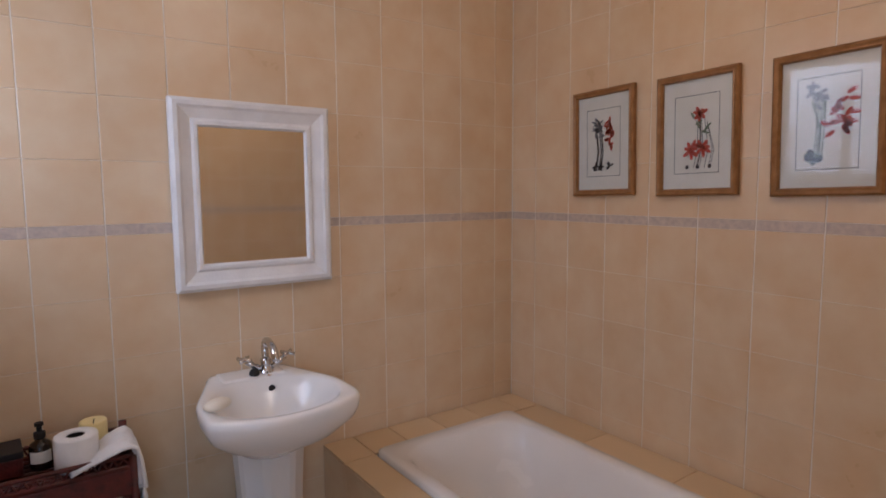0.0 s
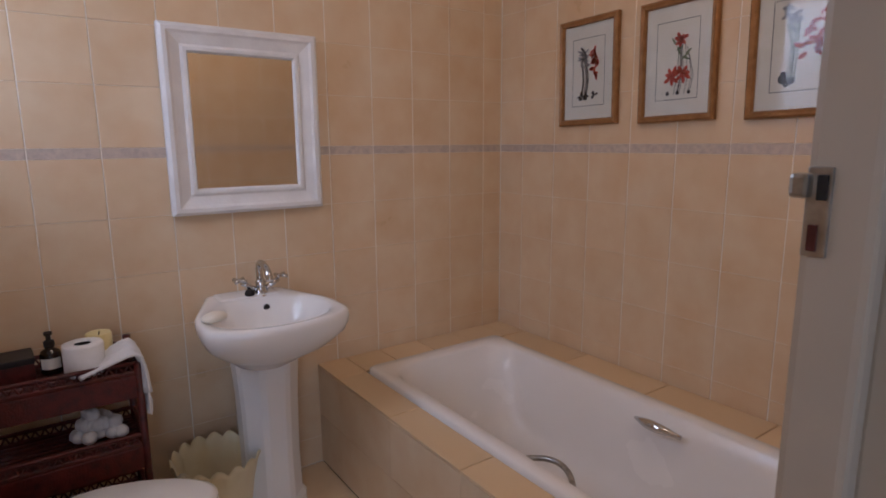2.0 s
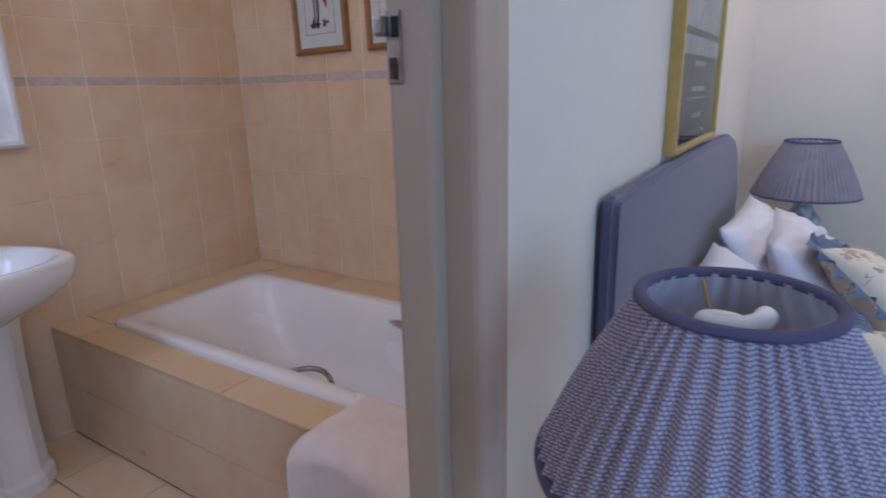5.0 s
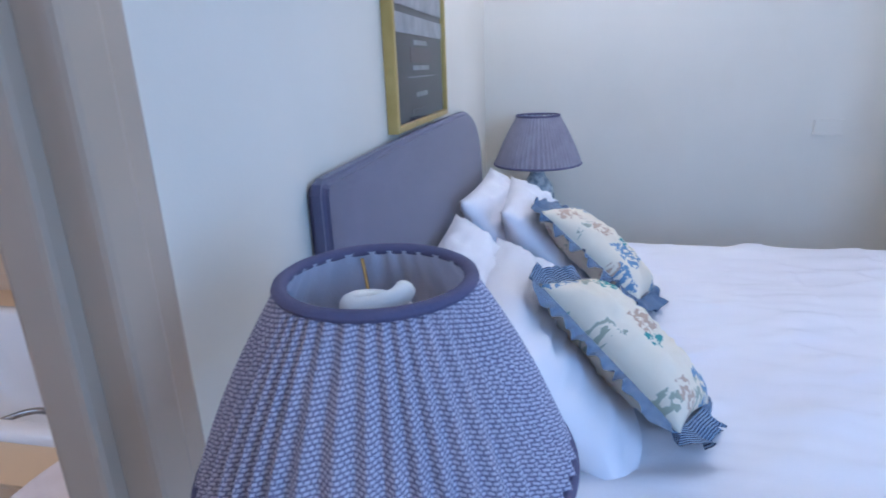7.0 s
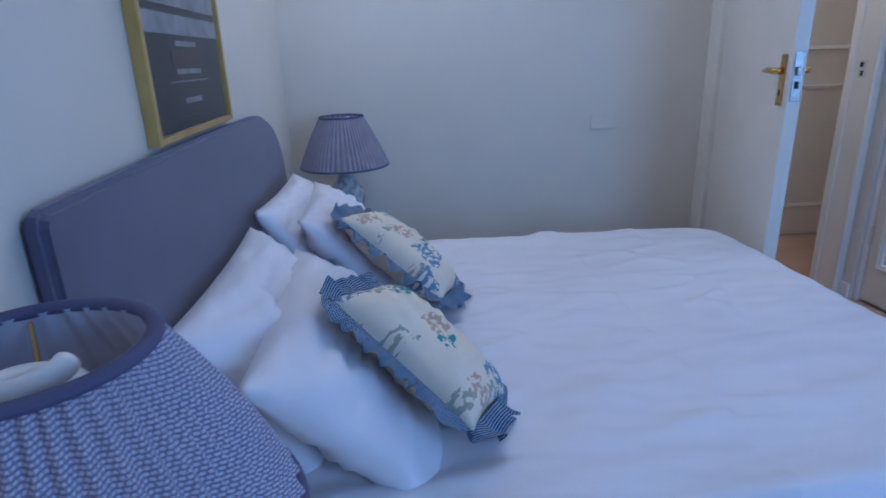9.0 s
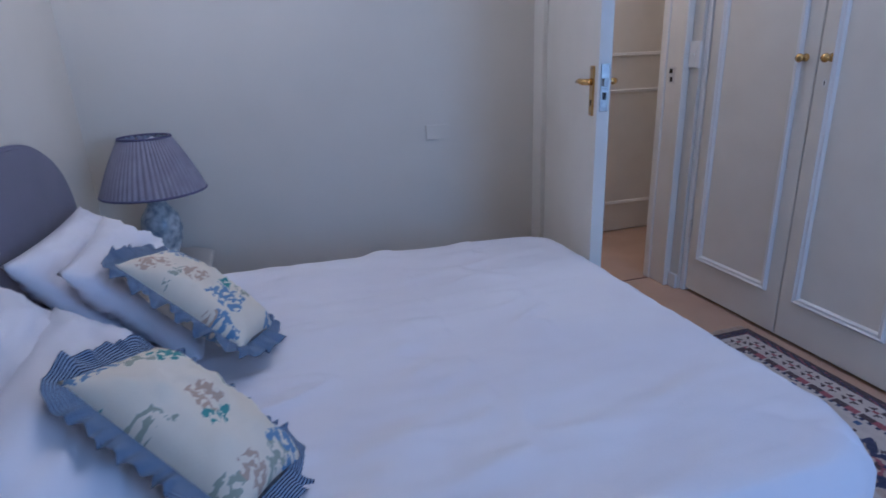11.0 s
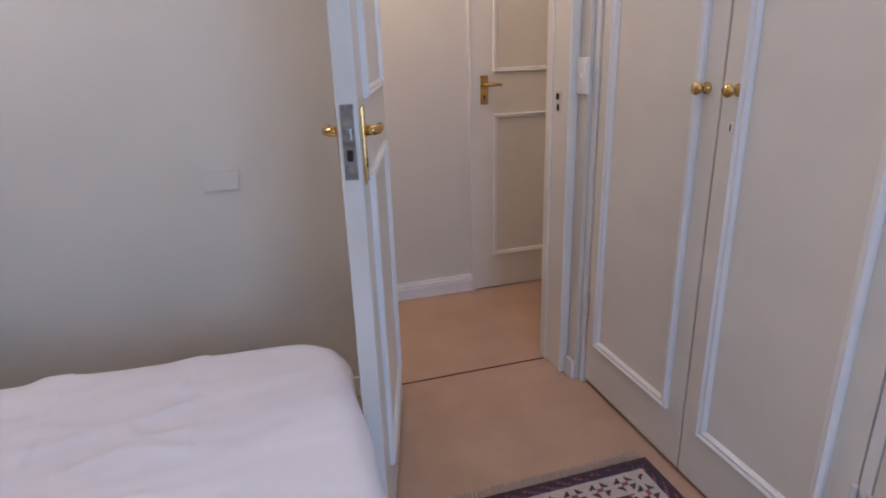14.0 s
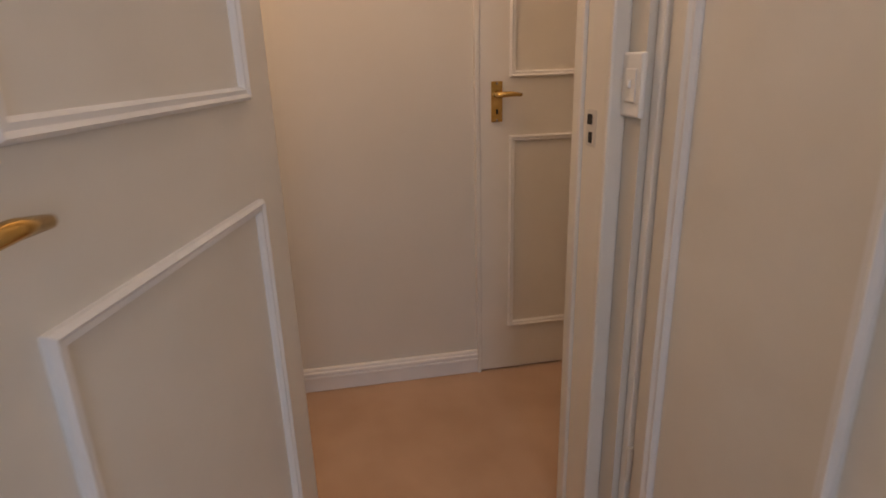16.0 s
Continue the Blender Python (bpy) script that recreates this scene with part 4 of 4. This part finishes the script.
def cushion(x, y, z, tilt, turn, seed, roll=0, w=0.22, h=0.33):
    ob = thing("frilled_cushion", lean(x, y, z, tilt, turn, roll), "floral cream cushion with a navy striped frill", "cushion", "frilled cushions")
    bm = pillow_mesh(w, h, 0.11, seed, 0.006)
    lay = bm.loops.layers.uv.verify()
    for f in bm.faces:
        for lp in f.loops:
            lp[lay].uv = (lp.vert.co.x * 1.9 + seed, lp.vert.co.z * 1.9)
    part("cover", bm, FLORAL, ob, soft=True)
    part("frill", ruffle(w, h, seed), STRIPE, ob, "gathered navy striped frill", soft=True)
    return ob


for a in CUSHIONS:
    cushion(*a)


def table_lamp(x, y, z, rt, rb, zt, zb, woven):
    """Lamp on a table of height z; shade from zb up to zt."""
    ob = thing("table_lamp", pose(x, y, z), "ceramic table lamp with a pleated mauve shade", "lamp", "bedside lamps")
    hgt = zb - z
    base = [(0.0, 0.0), (0.055, 0.0), (0.058, 0.012), (0.045, 0.022), (0.04, 0.035), (0.062, 0.08), (0.07, 0.12), (0.062, 0.165), (0.036, 0.2), (0.028, 0.215), (0.034, 0.222), (0.02, 0.232), (0.012, 0.24)]
    k = (hgt - 0.01) / 0.24 if hgt > 0.1 else 1
    part("base", lathe([(r, q * k) for r, q in base], 40), LAMPCER, ob, "pale ceramic base with blue-grey brushwork", soft=True)
    part("stem", tube([(0, 0, hgt - 0.02), (0, 0, hgt + 0.05), (0, 0, hgt + 0.09)], 0.009), BRASS, ob)
    n = 540
    pl = 46 if woven else 58
    prof = [(rb + (rt - rb) * i / 14 + 0.005 * math.sin(math.pi * i / 14), zb - z + (zt - zb) * i / 14) for i in range(15)]

    def fold(a, i):
        return 1 + (0.028 if woven else 0.022) * math.sin(pl * a + 1.6 * math.sin(3 * a) + 1.2 * math.sin(7 * a)) + 0.006 * noise.noise(Vector((math.cos(a) * 4, math.sin(a) * 4, i * 0.05)))
    part("shade", lathe(prof, n, fold, uvs=(215, 30) if woven else (250, 56), cap=False), SHADE if woven else SHADE2, ob, "finely pleated patterned cloth shade" if woven else "gathered mauve cloth shade", soft=True)
    part("lining", lathe([(r - 0.004, q) for r, q in prof], 240, lambda a, i: 1 - 0.02 + 0.022 * math.sin(26 * a + 1.4 * math.sin(5 * a)), cap=False), LINING, ob, "pale gathered lining", soft=True)
    for r, q in ((rt, zt - z), (rb, zb - z)):
        bm = lathe([(r - 0.0005 + 0.0052 * math.cos(t), q + 0.0042 * math.sin(t)) for t in (2 * math.pi * j / 10 for j in range(11))], 96, cap=False)
        part("binding", bm, BINDING, ob, soft=True)
    bulb_pts = []
    zc = zt - z - 0.036
    for i in range(60):
        a = i / 59 * 2 * math.pi * 1.75
        bulb_pts.append((0.3 * rt * math.cos(a), 0.3 * rt * math.sin(a), zc - 0.012 + 0.04 * i / 59))
    part("spiral_bulb", tube(bulb_pts, 0.115 * rt, 12), BULBW, ob, "white spiral energy-saving bulb", soft=True)
    part("bulb_socket", lathe([(0.018, zc - 0.05), (0.022, zc - 0.02), (0.022, zc - 0.005)], 20), PLASTIC, ob)
    rgm = bmesh.new()
    for k in range(3):
        a = 2 * math.pi * k / 3 + 0.5
        tube([(0, 0, zc - 0.03), (rt * 0.5 * math.cos(a), rt * 0.5 * math.sin(a), zc + 0.0), (rt * 0.96 * math.cos(a), rt * 0.96 * math.sin(a), zt - z - 0.006)], 0.0015, 6, rgm)
    part("shade_spider", rgm, BRASS, ob)
    return ob


table_lamp(*LAMP1)
table_lamp(*LAMP2)


def side_table(x, y, h, sx, sy, splay):
    ob = thing("bedside_table", pose(x, y, 0), "small pale painted bedside table with splayed legs", "table", "bedside tables")
    out = [(-sx, -sy * 0.6), (-sx * 0.6, -sy), (sx * 0.6, -sy), (sx, -sy * 0.6), (sx, sy), (-sx, sy)]
    bm = prism([(a, b) for a, b in out], 0.02, 0.005)
    bmesh.ops.transform(bm, matrix=pose(0, 0, h, -90, 0, 0) @ Matrix.Diagonal((1, 1, 1, 1)), verts=bm.verts[:])
    bmesh.ops.translate(bm, vec=(0, 0, 0), verts=bm.verts[:])
    part("tabletop", bm, STAND, ob)
    for a in (-1, 1):
        for b in (-1, 1):
            part("leg", tube([(a * sx * 0.7, b * sy * 0.7, h - 0.02), (a * sx * 0.8, b * sy * 0.8, h * 0.5), (a * sx * splay, b * sy * splay, 0)], 0.014, 8), STAND, ob, soft=True)
    part("apron", box(-sx * 0.7, -sy * 0.7, h - 0.07, sx * 0.7, sy * 0.7, h - 0.02, 0.004), STAND, ob)
    return ob


side_table(LAMP1[0] + 0.03, LAMP1[1], LAMP1[2], 0.17, 0.16, 0.9)
side_table(2.995, 0.42, LAMP2[2], 0.165, 0.17, 0.95)


def poster():
    ob = thing("framed_poster", pose(0, WY, 0), "black and white printed poster in a pale gold frame", "picture")
    x0, x1, z0, z1 = 1.73, 2.228, 1.014, 1.72
    part("frame", frame_ring(x0, z0, x1, z1, [(0, -0.001), (0, -0.022), (0.002, -0.024), (0.012, -0.024), (0.013, -0.02), (0.013, -0.001)]), GOLD, ob)
    part("print", box(x0 + 0.012, -0.012, z0 + 0.012, x1 - 0.012, -0.008, z1 - 0.012), POSTER, ob)
    for a, b, m, n in ((1.206, 1.243, POSTERG, "photo_strip"), (1.258, 1.69, POSTERG, "photo")):
        part(n, box(x0 + 0.014, -0.0145, a, x1 - 0.014, -0.0125, b), m, ob)
    xm = (x0 + x1) / 2
    for z, w, m in ((1.19, 0.12, POSTERG), (1.164, 0.19, POSTERR), (1.137, 0.15, POSTERG), (1.118, 0.24, POSTERG), (1.08, 0.1, POSTERG), (1.045, 0.17, BLACK)):
        h = 0.0025 if z == 1.118 else 0.01 if m is not POSTERR else 0.03
        part("text_bar", box(xm - w / 2, -0.0145, z - h / 2, xm + w / 2, -0.0125, z + h / 2), m, ob)
    g = part("glass", quad((x0 + 0.012, -0.0175, z0 + 0.012), (x1 - 0.012, -0.0175, z0 + 0.012), (x1 - 0.012, -0.0175, z1 - 0.012), (x0 + 0.012, -0.0175, z1 - 0.012)), GLASS, ob)
    g.visible_shadow = False
    return ob


poster()


def moulding(x0, z0, x1, z1, y, sgn=-1, w=0.021, d=0.013):
    return frame_ring(x0, z0, x1, z1, [(0, y), (0, y + sgn * d * 0.6), (w * 0.25, y + sgn * d), (w * 0.5, y + sgn * d * 0.7), (w * 0.8, y + sgn * d * 0.75), (w, y + sgn * d * 0.25), (w, y)])


def panel_door(ob, width, height, thick, panels, faces):
    part("leaf", box(0, 0, 0.008, width, thick, height, 0.003), GLOSS, ob)
    for x0, z0, x1, z1 in panels:
        if "front" in faces:
            part("panel_moulding", moulding(x0, z0, x1, z1, 0.0, -1), TRIM, ob)
        if "back" in faces:
            part("panel_moulding", moulding(x0, z0, x1, z1, thick, 1), TRIM, ob)


def lever(ob, x, z, y, sgn, direction, plate=0.17):
    pl = part("handle_plate", box(x - 0.02, y, z - plate * 0.68, x + 0.02, y + sgn * 0.006, z + plate * 0.32, 0.003), BRASS, ob, "brass lever handle on a long plate")
    part("lever", tube([(x, y + sgn * 0.004, z), (x, y + sgn * 0.024, z), (x + direction * 0.012, y + sgn * 0.031, z), (x + direction * 0.042, y + sgn * 0.033, z + 0.002), (x + direction * 0.08, y + sgn * 0.031, z - 0.002)], 0.008, 10, radii=[0.011, 0.01, 0.01, 0.009, 0.006]), BRASS, pl, soft=True)
    part("keyhole", box(x - 0.003, y + sgn * 0.0055, z - plate * 0.48, x + 0.003, y + sgn * 0.0075, z - plate * 0.36), DARK, pl)
    for k in (0.27, -0.63):
        part("screw", lathe([(0.0, 0.002), (0.003, 0.002), (0.0035, 0)], 10, cap=False), STEEL, pl, at=pose(x, y + sgn * 0.006, z + plate * k, 90 if sgn < 0 else -90, 0, 0))


def bedroom_door():
    """x runs from the free edge to the hinge, the front face looks south."""
    fx, fy, hx, hy = 2.386, -1.042, 3.096, -1.231
    L = math.hypot(hx - fx, hy - fy)
    ob = thing("bedroom_door", pose(fx, fy, 0, 0, 0, math.degrees(math.atan2(hy - fy, hx - fx))), "cream panelled door standing open with brass handles", "door")
    panel_door(ob, L, 2.03, 0.042, [(0.122, 0.2, L - 0.112, 0.97), (0.122, 1.13, L - 0.112, 1.88)], ("front",))
    lk = part("lock_plate", box(-0.003, 0.008, 0.983, 0.0005, 0.034, 1.128, 0.001), STEEL, ob, "steel mortice lock plate")
    part("latch", box(-0.012, 0.014, 1.06, -0.002, 0.028, 1.085, 0.003), STEEL, lk)
    part("bolt", box(-0.004, 0.015, 1.02, -0.002, 0.027, 1.042), DARK, lk)
    lever(ob, 0.05, 1.072, 0.0, -1, 1, 0.155)
    lever(ob, 0.05, 1.072, 0.042, 1, 1, 0.155)
    for z in (0.25, 1.75):
        part("hinge", lathe([(0.007, z), (0.007, z + 0.09)], 12), HINGE, ob, at=pose(L + 0.004, 0.044, 0))
    return ob


bedroom_door()


def passage_door():
    """Closed, seen across the passage; x of the leaf runs south from its free edge."""
    ob = thing("passage_door", pose(3.962, -1.83, 0, 0, 0, -90), "cream panelled door, closed, with a brass lever handle", "door")
    panel_door(ob, 0.74, 2.03, 0.04, [(0.105, 0.19, 0.64, 0.92), (0.105, 1.115, 0.64, 1.88)], ("front",))
    lever(ob, 0.06, 1.06, 0.0, -1, 1, 0.135)
    part("lock_edge", box(-0.004, 0.002, 0.97, 0.0, 0.012, 1.1), STEEL, ob)
    return ob


passage_door()
tagged(part("trim_passage_door", box(3.956, -1.829, 0, 3.985, -1.814, 2.06, 0.003), GLOSS), "cream painted door lining", "door frame", kind="structure")

# wardrobe: carcass, frame and doors across the wall
WC = thing("built_in_wardrobe", pose(0, 0, 0), "cream built-in wardrobe with moulded panel doors", "wardrobe")
part("carcass", box(1.4, -2.58, 0.0, 3.0, WARD - 0.03, H - 0.01), GLOSS, WC)
for x in (2.975, 1.905, 1.39):
    part("stile", box(x, WARD - 0.03, 0.0, x + 0.026, WARD + 0.01 if x > 2.9 else WARD, H - 0.01, 0.004), TRIM, WC)
part("top_rail", box(1.4, WARD - 0.03, 2.1, 2.974, WARD - 0.002, H - 0.012), GLOSS, WC)
for a, b, knob, kh in ((2.435, 2.972, 2.482, False), (1.934, 2.429, 2.378, True), (1.42, 1.902, 1.465, False)):
    d = part("wardrobe_door", box(a, WARD - 0.026, 0.018, b, WARD, 2.09, 0.003), GLOSS, WC)
    part("panel_moulding", moulding(a + 0.062, 0.185, b - 0.062, 1.95, WARD, 1, 0.028, 0.016), TRIM, d)
    part("knob", lathe([(0.0, 0.0), (0.017, 0.0), (0.018, 0.004), (0.008, 0.01), (0.008, 0.022), (0.017, 0.028), (0.0195, 0.036), (0.016, 0.043), (0.0, 0.046)], 24, cap=False), BRASS, d, "turned brass knob", at=pose(knob, WARD, 1.112, -90, 0, 0) @ Matrix.Diagonal((0.82, 0.82, 0.9, 1)), soft=True)
    if kh:
        es = part("escutcheon", lathe([(0.0, 0.002), (0.009, 0.002), (0.01, 0.0)], 18, cap=False), PLASTIC, d, at=pose(knob + 0.012, WARD, 1.025, -90, 0, 0) @ Matrix.Diagonal((1, 1.5, 1, 1)))
        part("keyhole", box(knob + 0.0105, WARD + 0.002, 1.018, knob + 0.0135, WARD + 0.003, 1.033), DARK, d)
    hx = b - 0.004 if knob < (a + b) / 2 else a + 0.004
    for z in (0.28, 1.8):
        part("hinge", lathe([(0.006, z), (0.007, z + 0.003), (0.007, z + 0.085), (0.006, z + 0.088)], 12), HINGE, d, at=pose(hx + (0.004 if hx > a + 0.1 else -0.004), WARD + 0.006, 0))

sw = thing("light_switch", pose(3.03, -1.893, 1.127), "white plastic wall light switch with one rocker", "switch")
part("plate", box(-0.037, 0, -0.058, 0.037, 0.012, 0.058, 0.005, 3), PLASTIC, sw)
part("rocker", box(-0.022, 0.011, -0.03, 0.022, 0.0145, 0.03, 0.002), PLASTIC, sw)
part("button", box(-0.006, 0.014, -0.006, 0.006, 0.019, 0.01, 0.002), PLASTIC, sw)

sc = tagged(part("wall_patch", box(FX - 0.008, -0.765, 0.825, FX + 0.002, -0.66, 0.885, 0.0015), PAINT), "slightly raised painted-over patch on the wall", "patch", kind="structure")


# rug: one knot a cell, coloured by its design
def rug():
    x0, x1, y0, y1 = 0.95, 2.515, -1.868, -1.15
    nx, ny = 230, 106
    w, d = x1 - x0, y1 - y0

    def star(u, v, r, k=8, depth=0.35):
        q, a = math.hypot(u, v), math.atan2(v, u)
        tri = abs(((a / (2 * math.pi) * k) % 1) * 2 - 1)
        return q < r * (1 - depth * tri)

    def colour(i, j):
        a, b = min(i, nx - 1 - i) , min(j, ny - 1 - j)
        e = min(a, b)
        s = j if a < b else i
        if e < 2:
            return 2
        if e < 6:
            return 1 if (s // 3 + e) % 3 == 0 else 2 if (s // 2 + e) % 4 else 5
        if e < 7:
            return 0
        if e < 17:
            p, q = (s % 12) - 6, e - 11.5
            r = math.hypot(p, q)
            if 1.4 < r < 4.6 and (abs(p) > 1 and abs(q) > 0.8):
                return 2
            return 5 if r < 1.2 else 0
        if e < 18:
            return 0
        if e < 22:
            return 0 if s % 14 == 0 else 2 if (s // 7) % 2 else 5
        if e < 24:
            return 0 if (s // 2) % 2 else 1
        cy = (ny - 1) / 2
        for m in range(5):
            cx = 44 + m * 36
            u, v = i - cx, j - cy
            blue = m % 2 == 1
            q = math.hypot(u, v)
            if star(u, v, 25, 8, 0.42):
                if blue:
                    if star(u, v, 18, 8, 0.25):
                        return 5 if (int(u * 0.7) + int(v * 0.6)) % 5 == 0 and q < 9 else 3
                    return 0 if not star(u, v, 23, 8, 0.42) else 4
                if star(u, v, 14, 8, 0.35):
                    return 2 if q < 9 and (abs(abs(u) - abs(v)) < 1.6 or int(abs(u)) == 4 or int(abs(v)) == 4) and q > 2 else 5 if 9 < q < 10.5 else 4
                if star(u, v, 23, 8, 0.42):
                    return 4 if star(u, v, 18, 8, 0.5) and (int(u) + int(v)) % 7 == 0 else 1
                return 0
        p, q = (i % 18) - 9, ((j + 5) % 17) - 8
        if abs(p) < 5 and abs(q) < 5 and (abs(p - q) < 1.5 or (abs(abs(p) - 4) < 1 and p * q > 0)):
            return 2
        if math.hypot(p + 0, q - 7) < 1.6:
            return 3
        return 0
    bm = bmesh.new()
    zt = 0.009
    g = [[bm.verts.new((x0 + w * i / nx, y0 + d * j / ny, zt + 0.0012 * noise.noise(Vector((i * 0.3, j * 0.3, 0))))) for j in range(ny + 1)] for i in range(nx + 1)]
    for i in range(nx):
        for j in range(ny):
            f = bm.faces.new((g[i][j], g[i + 1][j], g[i + 1][j + 1], g[i][j + 1]))
            f.material_index = colour(i, j)
    low = {}
    edge = [g[i][0] for i in range(nx + 1)] + [g[nx][j] for j in range(1, ny + 1)] + [g[i][ny] for i in range(nx - 1, -1, -1)] + [g[0][j] for j in range(ny - 1, 0, -1)]
    lo = [bm.verts.new((v.co.x, v.co.y, 0.001)) for v in edge]
    for k in range(len(edge)):
        f = bm.faces.new((edge[k], lo[k], lo[(k + 1) % len(edge)], edge[(k + 1) % len(edge)]))
        f.material_index = 2
    ob = thing("oriental_rug", pose(0, 0, 0), "oriental wool rug with navy stars on cream, fringed ends", "rug")
    part("woven_field", bm, RUGC, ob)
    rnd = random.Random(3)
    for xe, s in ((x1, 1), (x0, -1)):
        fr = bmesh.new()
        for k in range(110):
            y = y0 + d * (k + 0.5) / 110
            tube([(xe, y, 0.005), (xe + s * 0.018, y + rnd.uniform(-0.004, 0.004), 0.004), (xe + s * (0.032 + rnd.random() * 0.012), y + rnd.uniform(-0.008, 0.008), 0.003)], 0.0016, 4, fr)
        part("fringe", fr, RUGC[0], ob, "cream fringe")
    return ob


rug()


# ---- tiles, piece by piece ----
def tile_data(name, w, h, d, mat, bevel=0.0009):
    bm = box(-w / 2, -h / 2, -d, w / 2, h / 2, 0, 0)
    top = [e for e in bm.edges if all(v.co.z > -1e-6 for v in e.verts)]
    bmesh.ops.bevel(bm, geom=top, offset=bevel, segments=1, affect="EDGES")
    me = bpy.data.meshes.new(name)
    bm.to_mesh(me)
    bm.free()
    me.materials.append(mat)
    return me


TILES = {}


def lay(name, m, w, h, parent, mat, d=0.006):
    key = (name, round(w, 3), round(h, 3), mat.name)
    if key not in TILES:
        TILES[key] = tile_data(name, w, h, d, mat)
    ob = new(name, TILES[key])
    ob.matrix_basis = m
    ob.parent = parent
    return ob


PITCH, GAP = 0.1815, 0.0036


def bands(lo, hi, start, step):
    cuts = [lo]
    k = math.ceil((lo - start) / step + 1e-6)
    while start + k * step < hi - 1e-3:
        cuts.append(start + k * step)
        k += 1
    return [(a, b) for a, b in zip(cuts, cuts[1:] + [hi]) if b - a > 0.012]


rnd = random.Random(11)
ZB = [(a, b) for a, b in bands(0.0, 1.192, 1.192, 0.181)] + [(1.192, 1.223)] + bands(1.223, H, 1.223, 0.181)
for z0, z1 in ZB:
    bd = abs(z0 - 1.192) < 1e-6 and z1 < 1.23
    for a, b in bands(BXW, BXE, 0.722, PITCH):
        lay("border_tile" if bd else "tile", pose((a + b) / 2, BYN + rnd.uniform(-0.0004, 0.0004), (z0 + z1) / 2, 90, 0, 0), b - a - GAP, z1 - z0 - 0.0013, wall_n, BORDER if bd else TILE)
    for a, b in bands(BYS + 0.35, BYN - 0.001, 2.375, PITCH):
        lay("border_tile" if bd else "tile", pose(BXE + rnd.uniform(-0.0004, 0.0004), (a + b) / 2, (z0 + z1) / 2, 90, 0, -90), b - a - GAP, z1 - z0 - 0.0013, wall_e, BORDER if bd else TILE)

    for a, b in bands(DX1 + 0.067, BXE - 0.003, 1.08, PITCH):
        lay("border_tile" if bd else "tile", pose((a + b) / 2, BYS + 0.012, (z0 + z1) / 2, -90, 0, 0), b - a - GAP, z1 - z0 - GAP, wall_s, BORDER if bd else TILE)

# floor, apron and ledge
for a, b in bands(BXW, 1.366, 1.19, 0.3):
    for c, e in bands(BYS, BYN - 0.002, 2.25, 0.3):
        lay("floor_tile", pose((a + b) / 2, (c + e) / 2, 0), b - a - 0.004, e - c - 0.004, floor_b, FLOORTILE)
for c, e in bands(BYS + 0.015, BYN - 0.004, 2.335, 0.362):
    for z0, z1 in ((0.004, 0.2), (0.2, 0.393)):
        lay("apron_tile", pose(1.362, (c + e) / 2, (z0 + z1) / 2, 90, 0, -90), e - c - 0.0012, z1 - z0 - 0.0022, SUR, TILE)
    lay("ledge_tile", pose(1.418, (c + e) / 2, 0.404), 0.114, e - c - GAP, SUR, LEDGE, 0.008)
    if e < 2.34:
        lay("ledge_tile", pose(2.188, (c + e) / 2, 0.404), 0.16, e - c - GAP, SUR, LEDGE, 0.008)
for a, b in bands(1.478, BXE - 0.004, 1.627, 0.1815):
    lay("ledge_tile", pose((a + b) / 2, 2.428, 0.404), b - a - GAP, 0.168, SUR, LEDGE, 0.008)
